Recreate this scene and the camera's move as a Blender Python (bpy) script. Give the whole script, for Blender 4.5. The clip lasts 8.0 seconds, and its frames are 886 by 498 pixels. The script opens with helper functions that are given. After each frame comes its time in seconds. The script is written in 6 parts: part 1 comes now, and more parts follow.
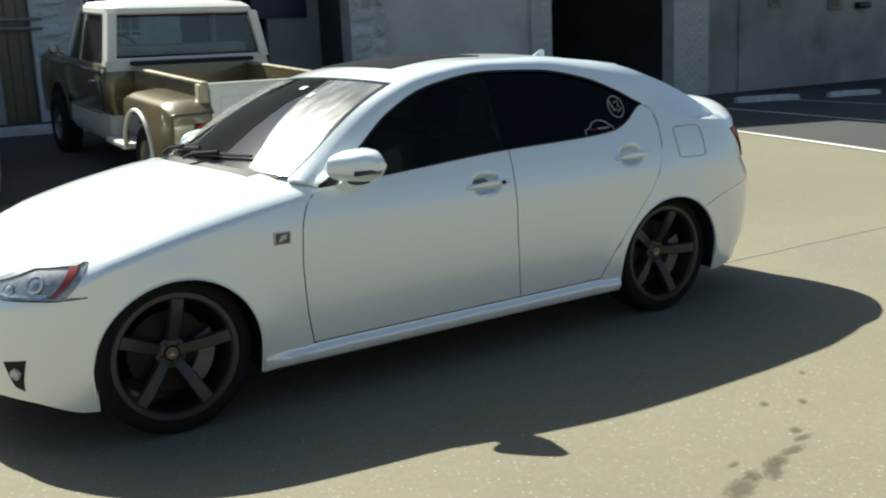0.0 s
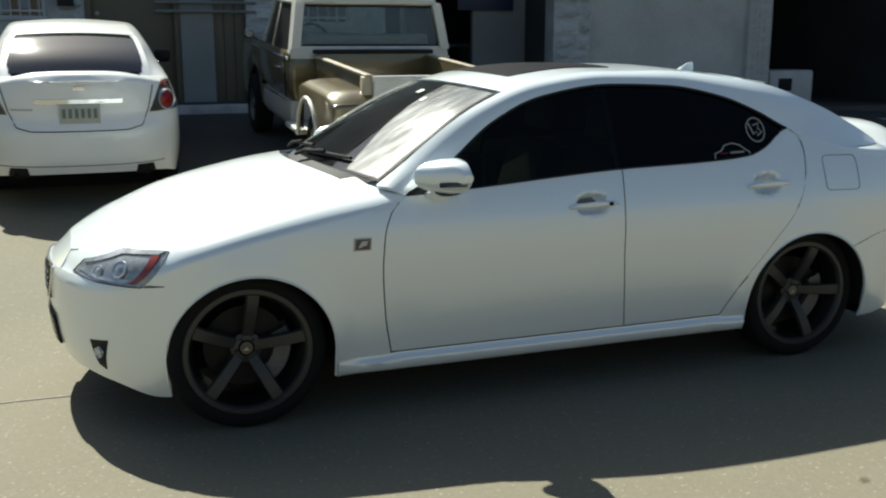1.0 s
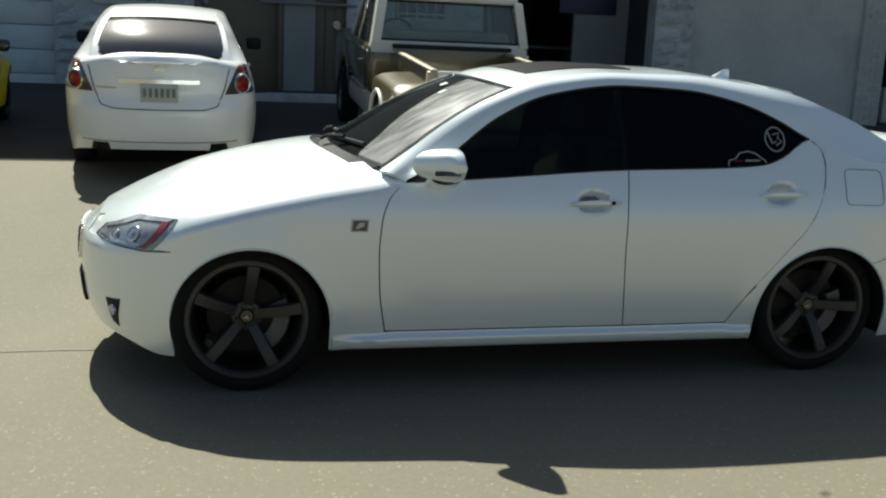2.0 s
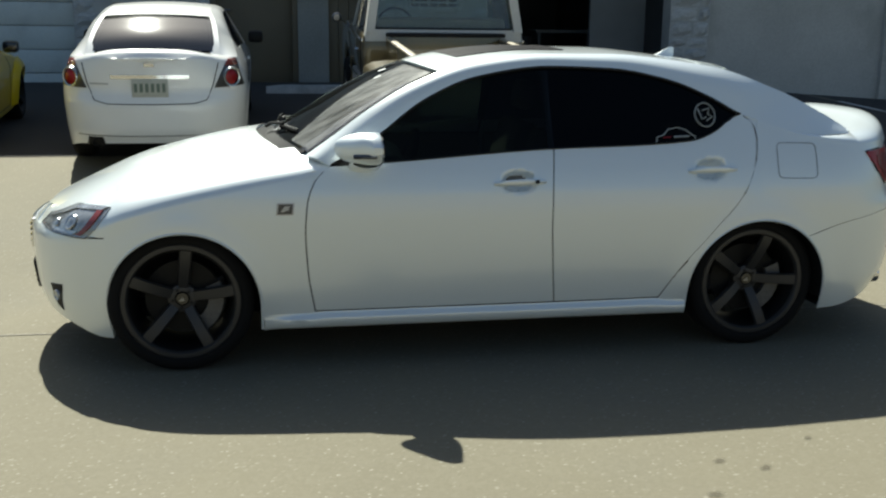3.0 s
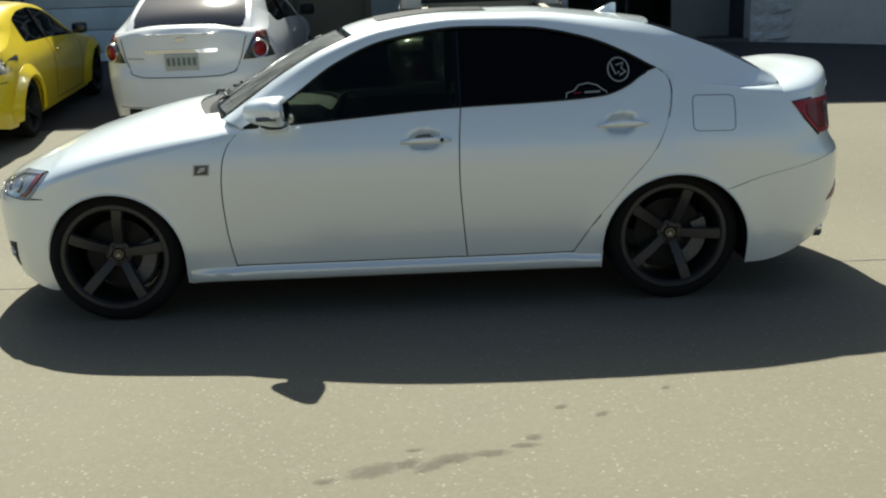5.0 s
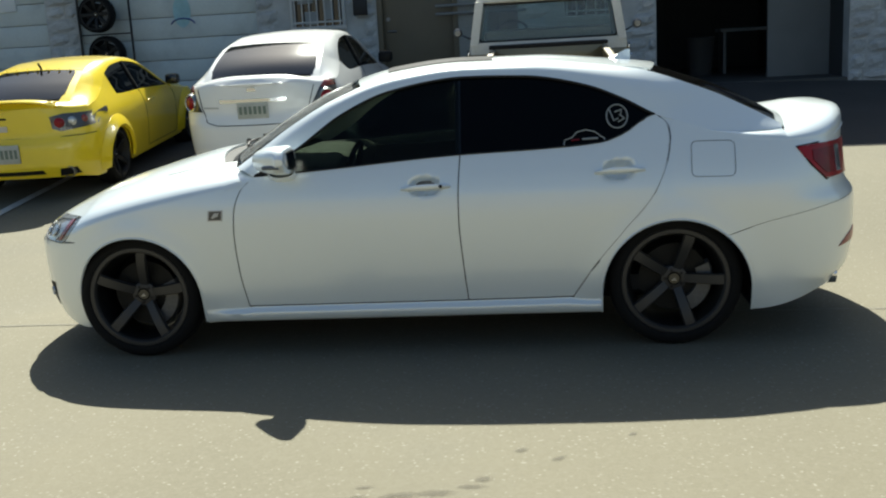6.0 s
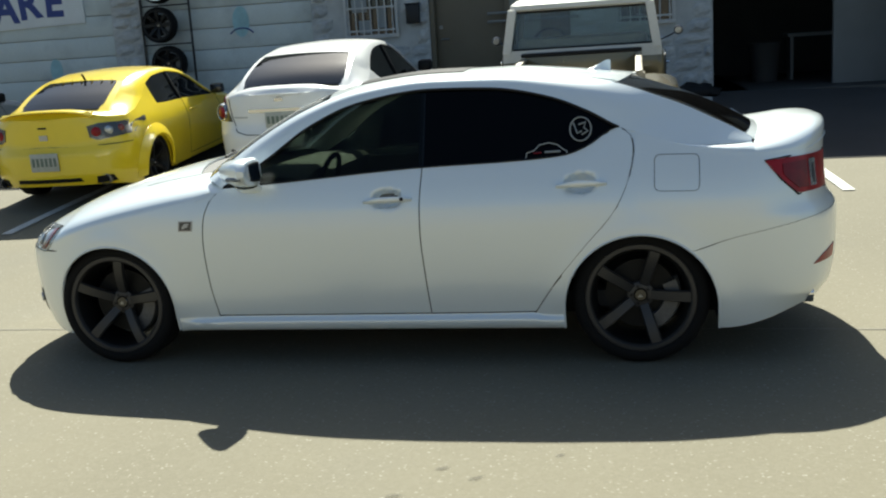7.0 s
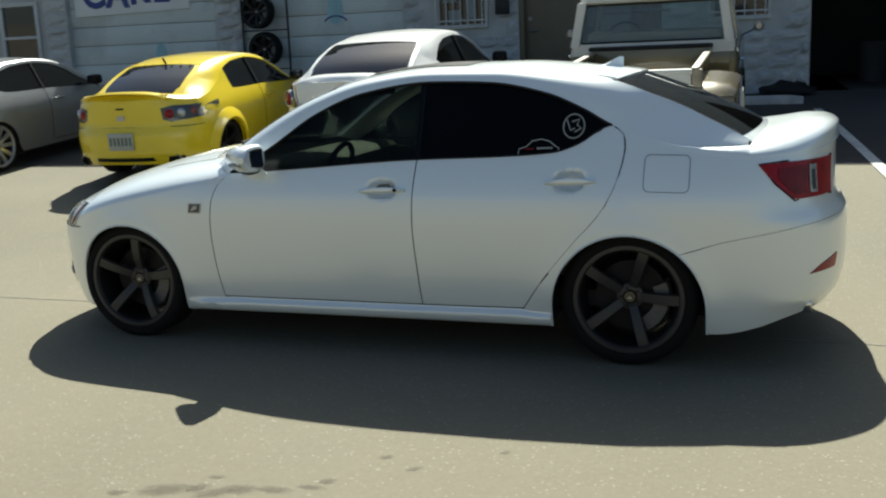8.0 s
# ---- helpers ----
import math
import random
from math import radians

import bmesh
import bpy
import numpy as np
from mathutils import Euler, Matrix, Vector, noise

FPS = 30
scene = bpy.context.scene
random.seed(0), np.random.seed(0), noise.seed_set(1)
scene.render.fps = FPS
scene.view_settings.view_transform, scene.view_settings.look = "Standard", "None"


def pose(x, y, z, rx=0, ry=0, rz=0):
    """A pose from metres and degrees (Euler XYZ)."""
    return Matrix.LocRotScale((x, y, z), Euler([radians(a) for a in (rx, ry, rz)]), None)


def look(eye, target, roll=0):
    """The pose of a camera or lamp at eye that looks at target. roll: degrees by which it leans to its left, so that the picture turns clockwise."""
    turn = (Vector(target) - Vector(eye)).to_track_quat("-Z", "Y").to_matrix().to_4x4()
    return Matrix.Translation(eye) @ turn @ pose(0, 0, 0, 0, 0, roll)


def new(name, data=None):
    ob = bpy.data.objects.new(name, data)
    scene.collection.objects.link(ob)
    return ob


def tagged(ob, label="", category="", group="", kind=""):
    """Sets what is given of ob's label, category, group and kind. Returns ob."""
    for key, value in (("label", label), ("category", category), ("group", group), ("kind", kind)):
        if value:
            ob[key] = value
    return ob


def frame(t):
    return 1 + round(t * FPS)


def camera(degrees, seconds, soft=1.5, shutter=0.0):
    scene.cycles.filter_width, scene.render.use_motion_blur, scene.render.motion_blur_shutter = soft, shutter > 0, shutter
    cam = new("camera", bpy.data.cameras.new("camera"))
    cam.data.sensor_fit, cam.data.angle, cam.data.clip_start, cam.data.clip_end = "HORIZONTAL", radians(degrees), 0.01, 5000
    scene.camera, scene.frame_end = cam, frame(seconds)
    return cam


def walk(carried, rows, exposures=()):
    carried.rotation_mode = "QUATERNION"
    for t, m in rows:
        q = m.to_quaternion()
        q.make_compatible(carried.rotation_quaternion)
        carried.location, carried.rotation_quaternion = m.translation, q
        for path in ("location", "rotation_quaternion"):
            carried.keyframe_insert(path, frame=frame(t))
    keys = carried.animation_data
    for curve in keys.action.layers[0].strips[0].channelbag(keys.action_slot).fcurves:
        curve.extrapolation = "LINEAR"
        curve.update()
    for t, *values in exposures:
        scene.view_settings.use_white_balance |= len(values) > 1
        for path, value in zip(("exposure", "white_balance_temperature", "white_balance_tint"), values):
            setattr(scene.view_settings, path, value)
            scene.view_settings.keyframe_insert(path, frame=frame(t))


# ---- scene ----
cam = camera(48.1, 8.0, 2.1, 0.35)
PATH = [
    (0, (-2.539, -4.582, 1.495), (-1.465, -2.944, 1.09), -2.6),
    (0.5, (-2.245, -4.667, 1.532), (-1.34, -2.931, 1.125), -1.6),
    (1, (-1.964, -4.679, 1.555), (-1.281, -2.845, 1.142), -0.0),
    (1.5, (-1.735, -4.758, 1.546), (-1.144, -2.889, 1.145), 0.7),
    (1.7, (-1.655, -4.851, 1.54), (-1.127, -2.963, 1.142), 2.2),
    (2.8, (-1.078, -5.174, 1.531), (-0.735, -3.259, 1.066), 0.7),
    (3, (-0.971, -5.216, 1.538), (-0.626, -3.295, 1.098), 0.6),
    (3.5, (-0.717, -5.372, 1.513), (-0.494, -3.427, 1.104), 0.5),
    (4, (-0.448, -5.526, 1.525), (-0.3, -3.582, 1.076), -1.3),
    (4.5, (-0.135, -5.495, 1.492), (-0.062, -3.559, 0.994), -2.3),
    (4.7, (-0.043, -5.498, 1.499), (0.043, -3.564, 0.997), -2.2),
    (5.8, (0.631, -5.626, 1.536), (0.44, -3.683, 1.102), -2.2),
    (6, (0.744, -5.623, 1.533), (0.535, -3.677, 1.124), -3.2),
    (6.5, (1.071, -5.529, 1.525), (0.779, -3.605, 1.066), -2.6),
    (7, (1.371, -5.502, 1.529), (0.979, -3.58, 1.141), -3.6),
    (7.5, (1.717, -5.484, 1.56), (1.21, -3.591, 1.161), -4.5),
    (8, (1.989, -5.375, 1.516), (1.363, -3.517, 1.12), -2.4),
]
WB = (6260, 1)
EXPOSURES = [(t, stops, *WB) for t, stops in ((0, 1.26), (0.5, 1.22), (1.0, 0.98), (1.5, 0.84), (3.0, 0.98), (4.0, 0.98), (4.5, 0.94), (6.0, 1.24), (6.5, 1.18), (7.0, 1.28), (8.0, 1.06))]
walk(cam, [(t, look(eye, target, roll)) for t, eye, target, roll in PATH], EXPOSURES)

# ---- light ----
SUN_WAY = Vector((0.175, -0.885, -1.0))          # the way the sunlight travels
sun_data = bpy.data.lights.new("sun", "SUN")
sun_data.energy, sun_data.angle, sun_data.color = 5.0, radians(0.55), (1.0, 0.94, 0.84)
sun = new("sun", sun_data)
sun.rotation_mode = "QUATERNION"
sun.rotation_quaternion = SUN_WAY.to_track_quat("-Z", "Y")
sun.location = (0, 0, 30)
SUN_ELEV = math.atan2(1.0, math.hypot(SUN_WAY.x, SUN_WAY.y))
SUN_ROT = math.atan2(-SUN_WAY.x, -SUN_WAY.y)
world = bpy.data.worlds.new("sky")
scene.world = world
world.use_nodes = True
wn = world.node_tree
wn.nodes.clear()
sky = wn.nodes.new("ShaderNodeTexSky")
sky.sky_type, sky.sun_disc, sky.sun_elevation, sky.sun_rotation = "NISHITA", False, SUN_ELEV, SUN_ROT
sky.air_density, sky.dust_density, sky.ozone_density = 1.0, 2.0, 2.0
bg = wn.nodes.new("ShaderNodeBackground")
bg.inputs["Strength"].default_value = 0.050
wo = wn.nodes.new("ShaderNodeOutputWorld")
wn.links.new(sky.outputs[0], bg.inputs[0])
wn.links.new(bg.outputs[0], wo.inputs[0])


# ---- materials ----
def material(name, base, rough=0.5, metal=0.0, var=0.0, scale=8.0, fine=0.0, fine_scale=120.0, bump=0.0, bump_scale=60.0, coat=0.0, dirt=None, dirt_scale=1.5, dirt_amount=0.5, island=0.0, spec=0.5):
    """A surface with large and fine variation of tone, relief and stains."""
    m = bpy.data.materials.new(name)
    m.use_nodes = True
    nt = m.node_tree
    p = nt.nodes["Principled BSDF"]
    p.inputs["Roughness"].default_value, p.inputs["Metallic"].default_value = rough, metal
    p.inputs["Coat Weight"].default_value, p.inputs["Coat Roughness"].default_value = coat, 0.04
    p.inputs["Specular IOR Level"].default_value = spec
    p.inputs["Base Color"].default_value = (*base, 1)
    co = nt.nodes.new("ShaderNodeTexCoord")
    last = None

    def mixed(colour_a, colour_b, factor):
        mx = nt.nodes.new("ShaderNodeMix")
        mx.data_type = "RGBA"
        for socket, value in ((mx.inputs[6], colour_a), (mx.inputs[7], colour_b)):
            if isinstance(value, tuple):
                socket.default_value = (*value, 1)
            else:
                nt.links.new(value, socket)
        nt.links.new(factor, mx.inputs[0])
        return mx.outputs[2]

    def noise_at(size, detail, lo, hi):
        n = nt.nodes.new("ShaderNodeTexNoise")
        n.inputs["Scale"].default_value, n.inputs["Detail"].default_value = size, detail
        nt.links.new(co.outputs["Object"], n.inputs["Vector"])
        r = nt.nodes.new("ShaderNodeMapRange")
        r.inputs[1].default_value, r.inputs[2].default_value = lo, hi
        nt.links.new(n.outputs[0], r.inputs[0])
        return r.outputs[0]

    if var:
        last = mixed(tuple(c * (1 - var) for c in base), tuple(min(1, c * (1 + var)) for c in base), noise_at(scale, 5, 0.3, 0.7))
    if fine:
        f = noise_at(fine_scale, 3, 0.35, 0.65)
        dark = nt.nodes.new("ShaderNodeMix")
        dark.data_type, dark.blend_type = "RGBA", "MULTIPLY"
        dark.inputs[7].default_value = (1 - fine,) * 3 + (1,)
        if last:
            nt.links.new(last, dark.inputs[6])
        else:
            dark.inputs[6].default_value = (*base, 1)
        nt.links.new(f, dark.inputs[0])
        last = dark.outputs[2]
    if dirt:
        last = mixed(last or base, dirt, noise_at(dirt_scale, 6, 0.62 - 0.3 * dirt_amount, 0.95 - 0.3 * dirt_amount))
    if island:
        info = nt.nodes.new("ShaderNodeObjectInfo")
        r = nt.nodes.new("ShaderNodeMapRange")
        r.inputs[3].default_value, r.inputs[4].default_value = 1 - island, 1 + island
        nt.links.new(info.outputs["Random"], r.inputs[0])
        mul = nt.nodes.new("ShaderNodeMix")
        mul.data_type, mul.blend_type = "RGBA", "MULTIPLY"
        mul.inputs[0].default_value = 1
        if last:
            nt.links.new(last, mul.inputs[6])
        else:
            mul.inputs[6].default_value = (*base, 1)
        nt.links.new(r.outputs[0], mul.inputs[7])
        last = mul.outputs[2]
    if last:
        nt.links.new(last, p.inputs["Base Color"])
    if bump:
        n = nt.nodes.new("ShaderNodeTexNoise")
        n.inputs["Scale"].default_value, n.inputs["Detail"].default_value = bump_scale, 6
        nt.links.new(co.outputs["Object"], n.inputs["Vector"])
        b = nt.nodes.new("ShaderNodeBump")
        b.inputs["Strength"].default_value, b.inputs["Distance"].default_value = bump, 0.01
        nt.links.new(n.outputs[0], b.inputs["Height"])
        nt.links.new(b.outputs[0], p.inputs["Normal"])
    return m


def glass(name, tint, rough=0.02, ior=1.42, film=0.0, film_rough=0.35):
    """A thin tinted pane: mirror gloss by Fresnel over a tinted see-through sheet, with a film of dust."""
    m = bpy.data.materials.new(name)
    m.use_nodes = True
    nt = m.node_tree
    nt.nodes.clear()
    t = nt.nodes.new("ShaderNodeBsdfTransparent")
    t.inputs[0].default_value = (*tint, 1)
    g = nt.nodes.new("ShaderNodeBsdfGlossy")
    g.inputs["Roughness"].default_value = rough
    fr = nt.nodes.new("ShaderNodeFresnel")
    fr.inputs[0].default_value = ior
    mx = nt.nodes.new("ShaderNodeMixShader")
    o = nt.nodes.new("ShaderNodeOutputMaterial")
    nt.links.new(fr.outputs[0], mx.inputs[0])
    nt.links.new(t.outputs[0], mx.inputs[1])
    nt.links.new(g.outputs[0], mx.inputs[2])
    last = mx.outputs[0]
    if film:
        dust = nt.nodes.new("ShaderNodeBsdfGlossy")
        dust.inputs["Roughness"].default_value = film_rough
        over = nt.nodes.new("ShaderNodeMixShader")
        over.inputs[0].default_value = film
        nt.links.new(last, over.inputs[1])
        nt.links.new(dust.outputs[0], over.inputs[2])
        last = over.outputs[0]
    nt.links.new(last, o.inputs[0])
    return m


def pavement_material():
    """Worn tan concrete: broad faint patches, dark grains, pale grains painted in as sun glints, fine relief."""
    m = material("worn_concrete", (0.160, 0.143, 0.096), 0.9, var=0.08, scale=0.5, fine=0.12, fine_scale=140, dirt=(0.122, 0.113, 0.087), dirt_scale=0.45, dirt_amount=0.30)
    nt = m.node_tree
    p = nt.nodes["Principled BSDF"]
    before = p.inputs["Base Color"].links[0].from_socket
    co = nt.nodes.new("ShaderNodeTexCoord")
    for size, lo, hi, tone, seed, most in ((110, 0.962, 0.995, (0.55, 0.53, 0.45), 3.0, 0.24), (120, 0.95, 1.0, (0.13, 0.115, 0.085), 9.0, 0.5), (60, 0.2, 1.0, (0.20, 0.183, 0.136), 5.0, 0.22)):
        v = nt.nodes.new("ShaderNodeTexVoronoi")
        v.inputs["Scale"].default_value = size
        off = nt.nodes.new("ShaderNodeVectorMath")
        off.inputs[1].default_value = (seed, seed, seed)
        nt.links.new(co.outputs["Object"], off.inputs[0])
        nt.links.new(off.outputs[0], v.inputs["Vector"])
        sep = nt.nodes.new("ShaderNodeSeparateColor")
        nt.links.new(v.outputs["Color"], sep.inputs[0])
        r = nt.nodes.new("ShaderNodeMapRange")
        r.inputs[1].default_value, r.inputs[2].default_value, r.inputs[4].default_value = lo, hi, most
        nt.links.new(sep.outputs[0], r.inputs[0])
        mx = nt.nodes.new("ShaderNodeMix")
        mx.data_type = "RGBA"
        mx.inputs[7].default_value = (*tone, 1)
        nt.links.new(before, mx.inputs[6])
        nt.links.new(r.outputs[0], mx.inputs[0])
        before = mx.outputs[2]
    nt.links.new(before, p.inputs["Base Color"])
    n = nt.nodes.new("ShaderNodeTexNoise")
    n.inputs["Scale"].default_value, n.inputs["Detail"].default_value = 220, 3
    nt.links.new(co.outputs["Object"], n.inputs["Vector"])
    b = nt.nodes.new("ShaderNodeBump")
    b.inputs["Strength"].default_value, b.inputs["Distance"].default_value = 0.22, 0.003
    nt.links.new(n.outputs[0], b.inputs["Height"])
    nt.links.new(b.outputs[0], p.inputs["Normal"])
    return m


M_PAVE = pavement_material()
M_ASPHALT = material("asphalt", (0.042, 0.040, 0.038), 0.9, var=0.2, scale=0.7, fine=0.3, fine_scale=110, bump=0.4, bump_scale=150)
M_LINE = material("worn_line_paint", (0.62, 0.62, 0.58), 0.8, var=0.15, scale=5, fine=0.25, fine_scale=60, dirt=(0.2, 0.2, 0.19), dirt_scale=3, dirt_amount=0.5)
M_WHITE = material("pearl_white_paint", (0.805, 0.86, 0.865), 0.31, 0.27, coat=0.95, fine=0.02, fine_scale=700, spec=0.4)
M_WHITE.node_tree.nodes["Principled BSDF"].inputs["Coat IOR"].default_value = 1.5
M_WHITE.node_tree.nodes["Principled BSDF"].inputs["Coat Roughness"].default_value = 0.07
M_WHITE2 = material("plain_white_paint", (0.78, 0.78, 0.76), 0.3, coat=0.8, var=0.02, scale=3)
M_YELLOW = material("yellow_paint", (0.80, 0.60, 0.015), 0.3, coat=0.9, var=0.03, scale=3)
M_GREY = material("silver_grey_paint", (0.36, 0.37, 0.38), 0.3, metal=0.5, coat=0.9, var=0.03, scale=3)
M_STUCCO = material("white_wall_paint", (0.50, 0.50, 0.47), 0.85, var=0.08, scale=1.3, fine=0.12, fine_scale=40, bump=0.25, bump_scale=40, dirt=(0.25, 0.25, 0.23), dirt_scale=0.9, dirt_amount=0.3)
# dirty wall paint, darkened so its colour carries the low light there
M_STUCCO_DIM = material("dimmed_wall_paint", (0.30, 0.30, 0.275), 0.9, var=0.12, scale=1.1, fine=0.15, fine_scale=40, bump=0.3, bump_scale=40, dirt=(0.14, 0.14, 0.125), dirt_scale=0.8, dirt_amount=0.5)


# ---- mesh helpers ----
def part(name, bm, mat, parent=None, label="", smooth=True):
    """Links a bmesh as one mesh object under a thing or a part."""
    me = bpy.data.meshes.new(name)
    bmesh.ops.recalc_face_normals(bm, faces=bm.faces)
    bm.to_mesh(me)
    bm.free()
    if smooth:
        me.polygons.foreach_set("use_smooth", [True] * len(me.polygons))
        me.set_sharp_from_angle(angle=radians(38))
    me.materials.append(mat)
    ob = new(name, me)
    ob.parent = parent
    if label:
        tagged(ob, label)
    return ob


def thing(name, label, category, at=None, group="", kind=""):
    ob = new(name)
    ob.empty_display_size = 0.2
    if at is not None:
        ob.matrix_world = at
    return tagged(ob, label, category, group, kind)


def add_box(bm, lo, hi, bevel=0.0, m=None):
    """Adds a box from corner lo to corner hi, with rounded edges."""
    made = bmesh.ops.create_cube(bm, size=1)["verts"]
    for v in made:
        v.co = Vector([lo[i] + (v.co[i] + 0.5) * (hi[i] - lo[i]) for i in range(3)])
    if bevel:
        edges = list({e for v in made for e in v.link_edges})
        res = bmesh.ops.bevel(bm, geom=edges, offset=bevel, segments=2, affect="EDGES", profile=0.5)
        made = list({v for f in res["faces"] for v in f.verts} | {v for v in made if v.is_valid})
    if m is not None:
        bmesh.ops.transform(bm, matrix=m, verts=[v for v in made if v.is_valid])
    return made


def box(lo, hi, bevel=0.0, m=None):
    bm = bmesh.new()
    add_box(bm, lo, hi, bevel, m)
    return bm


def add_grid(bm, rows, close=False):
    """Adds quads through rows of points."""
    vs = [[bm.verts.new(p) for p in row] for row in rows]
    for a, b in zip(vs, vs[1:]):
        n = len(a)
        for i in range(n if close else n - 1):
            j = (i + 1) % n
            try:
                bm.faces.new((a[i], a[j], b[j], b[i]))
            except ValueError:
                pass
    return vs


def grid(rows, close=False, weld=1e-5):
    bm = bmesh.new()
    add_grid(bm, rows, close)
    bmesh.ops.remove_doubles(bm, verts=bm.verts, dist=weld)
    return bm


def lathe(profile, steps=48, axis="y"):
    """Turns (radius, along) points round an axis."""
    rows = []
    for k in range(steps + 1):
        a = 2 * math.pi * k / steps
        c, s = math.cos(a), math.sin(a)
        rows.append([(r * c, h, r * s) if axis == "y" else ((h, r * c, r * s) if axis == "x" else (r * c, r * s, h)) for r, h in profile])
    return grid(rows)


def add_tube(bm, pts, r, sides=6, close=False):
    """Adds a round bar along points."""
    pts = [Vector(p) for p in pts]
    rows = []
    side = None
    for i, p in enumerate(pts):
        d = (pts[min(i + 1, len(pts) - 1)] - pts[max(i - 1, 0)]).normalized()
        if side is None:
            side = d.cross(Vector((0, 0, 1)) if abs(d.z) < 0.9 else Vector((1, 0, 0)))
        side = (side - d * side.dot(d)).normalized()
        up = side.cross(d)
        rows.append([p + r * (math.cos(2 * math.pi * k / sides) * side + math.sin(2 * math.pi * k / sides) * up) for k in range(sides)])
    vs = add_grid(bm, rows, True)
    if not close:
        for end in (vs[0], vs[-1]):
            bm.faces.new(end)


def tube(pts, r, sides=6):
    bm = bmesh.new()
    add_tube(bm, pts, r, sides)
    return bm


def curve(*knots):
    """A smooth curve through (x, y) knots, without overshoot."""
    xs, ys = np.array(knots, float).T
    h = np.diff(xs)
    d = np.diff(ys) / h
    s = np.zeros(len(xs))
    s[0], s[-1] = d[0], d[-1]
    for i in range(1, len(xs) - 1):
        if d[i - 1] * d[i] > 0:
            w1, w2 = 2 * h[i] + h[i - 1], h[i] + 2 * h[i - 1]
            s[i] = (w1 + w2) / (w1 / d[i - 1] + w2 / d[i])

    def value(x):
        x = min(max(x, xs[0]), xs[-1])
        i = min(max(int(np.searchsorted(xs, x)) - 1, 0), len(h) - 1)
        t = (x - xs[i]) / h[i]
        return float((1 + 2 * t) * (1 - t) ** 2 * ys[i] + t * (1 - t) ** 2 * h[i] * s[i] + t * t * (3 - 2 * t) * ys[i + 1] + t * t * (t - 1) * h[i] * s[i + 1])

    return value


# ---- ground ----
WALL_Y = 9.6
base_z = curve((-40, 0.70), (3, 0.70), (12, 0.27), (20, 0.06), (40, 0.0))


def ground_z(x, y):
    """The lot is level round the car and rises to the building."""
    t = min(max((y - 0.75) / (WALL_Y - 0.75), 0.0), 1.0)
    return base_z(x) * t ** 0.76


def ground_patch(x0, x1, y0, y1, lift, nx, ny):
    return grid([[(x0 + (x1 - x0) * i / nx, y0 + (y1 - y0) * j / ny, ground_z(x0 + (x1 - x0) * i / nx, y0 + (y1 - y0) * j / ny) + lift) for i in range(nx + 1)] for j in range(ny + 1)])

# ---- cars ----
M_GLASS = glass("dark_tinted_glass", (0.06, 0.062, 0.055), ior=1.26)
M_GLASSF = glass("front_tinted_glass", (0.34, 0.37, 0.34), ior=1.26)
M_CLEAR = glass("clear_glass", (0.76, 0.82, 0.78), 0.02, 1.48, 0.012, 0.2)
M_TINT = glass("tinted_glass", (0.05, 0.058, 0.056), 0.02, 2.0, 0.012, 0.14)
M_REARTINT = glass("rear_tinted_glass", (0.10, 0.11, 0.11), 0.02, 1.45, 0.012, 0.3)
M_TYRE = material("tyre_rubber", (0.009, 0.009, 0.009), 0.85, fine=0.2, fine_scale=200, spec=0.2)
M_RIM = material("satin_gunmetal", (0.046, 0.045, 0.044), 0.42, metal=0.35, var=0.05, scale=6)
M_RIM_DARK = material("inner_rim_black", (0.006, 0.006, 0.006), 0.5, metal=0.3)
M_STEEL = material("brake_steel", (0.22, 0.22, 0.22), 0.4, metal=0.8, fine=0.1)
M_CALIPER = material("worn_caliper", (0.15, 0.147, 0.14), 0.55, metal=0.4, fine=0.2, fine_scale=60)
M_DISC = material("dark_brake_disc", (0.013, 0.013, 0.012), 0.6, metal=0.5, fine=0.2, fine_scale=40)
M_BLACK = material("black_plastic", (0.010, 0.010, 0.010), 0.6, fine=0.1, fine_scale=300, spec=0.25)
M_GLOSS = material("gloss_black", (0.008, 0.008, 0.008), 0.12, coat=0.6)
M_CHROME = material("chrome", (0.75, 0.76, 0.78), 0.12, metal=1.0)
M_UNDER = material("underbody", (0.01, 0.01, 0.01), 0.9)
M_RED = material("red_lamp_lens", (0.24, 0.003, 0.008), 0.3, coat=0.2, var=0.3, scale=14, spec=0.25)
M_REDDARK = material("dark_red_lamp", (0.13, 0.003, 0.006), 0.3, coat=0.2, var=0.3, scale=20, spec=0.25)
M_AMBER = material("amber_red_reflector", (0.20, 0.022, 0.012), 0.25, coat=0.8)
M_LAMP = material("lamp_reflector", (0.42, 0.44, 0.45), 0.22, metal=0.6, var=0.35, scale=16, coat=1.0)
M_LAMPGREY = material("lamp_inner_grey", (0.30, 0.31, 0.31), 0.25, metal=0.5, var=0.3, scale=30, coat=1.0)
M_LAMPBED = material("smoked_lamp_bed", (0.03, 0.03, 0.032), 0.3, coat=1.0)
M_SEAT = material("grey_seat_fabric", (0.20, 0.19, 0.17), 0.8, fine=0.2, fine_scale=150)
M_DASH = material("dash_plastic", (0.30, 0.28, 0.24), 0.7, var=0.08, scale=5)
M_SILVER = material("silver_badge", (0.42, 0.43, 0.44), 0.3, metal=0.7)
M_STICK = material("white_sticker", (0.30, 0.32, 0.32), 0.6)
M_PLATE = material("licence_plate", (0.42, 0.43, 0.38), 0.4, var=0.1, scale=25)
M_PLATEINK = material("plate_print", (0.13, 0.17, 0.14), 0.5)

A_IDX = 3.45   # header over the windscreen, along the roof edge
R_IDX = 8.0   # header over the rear window


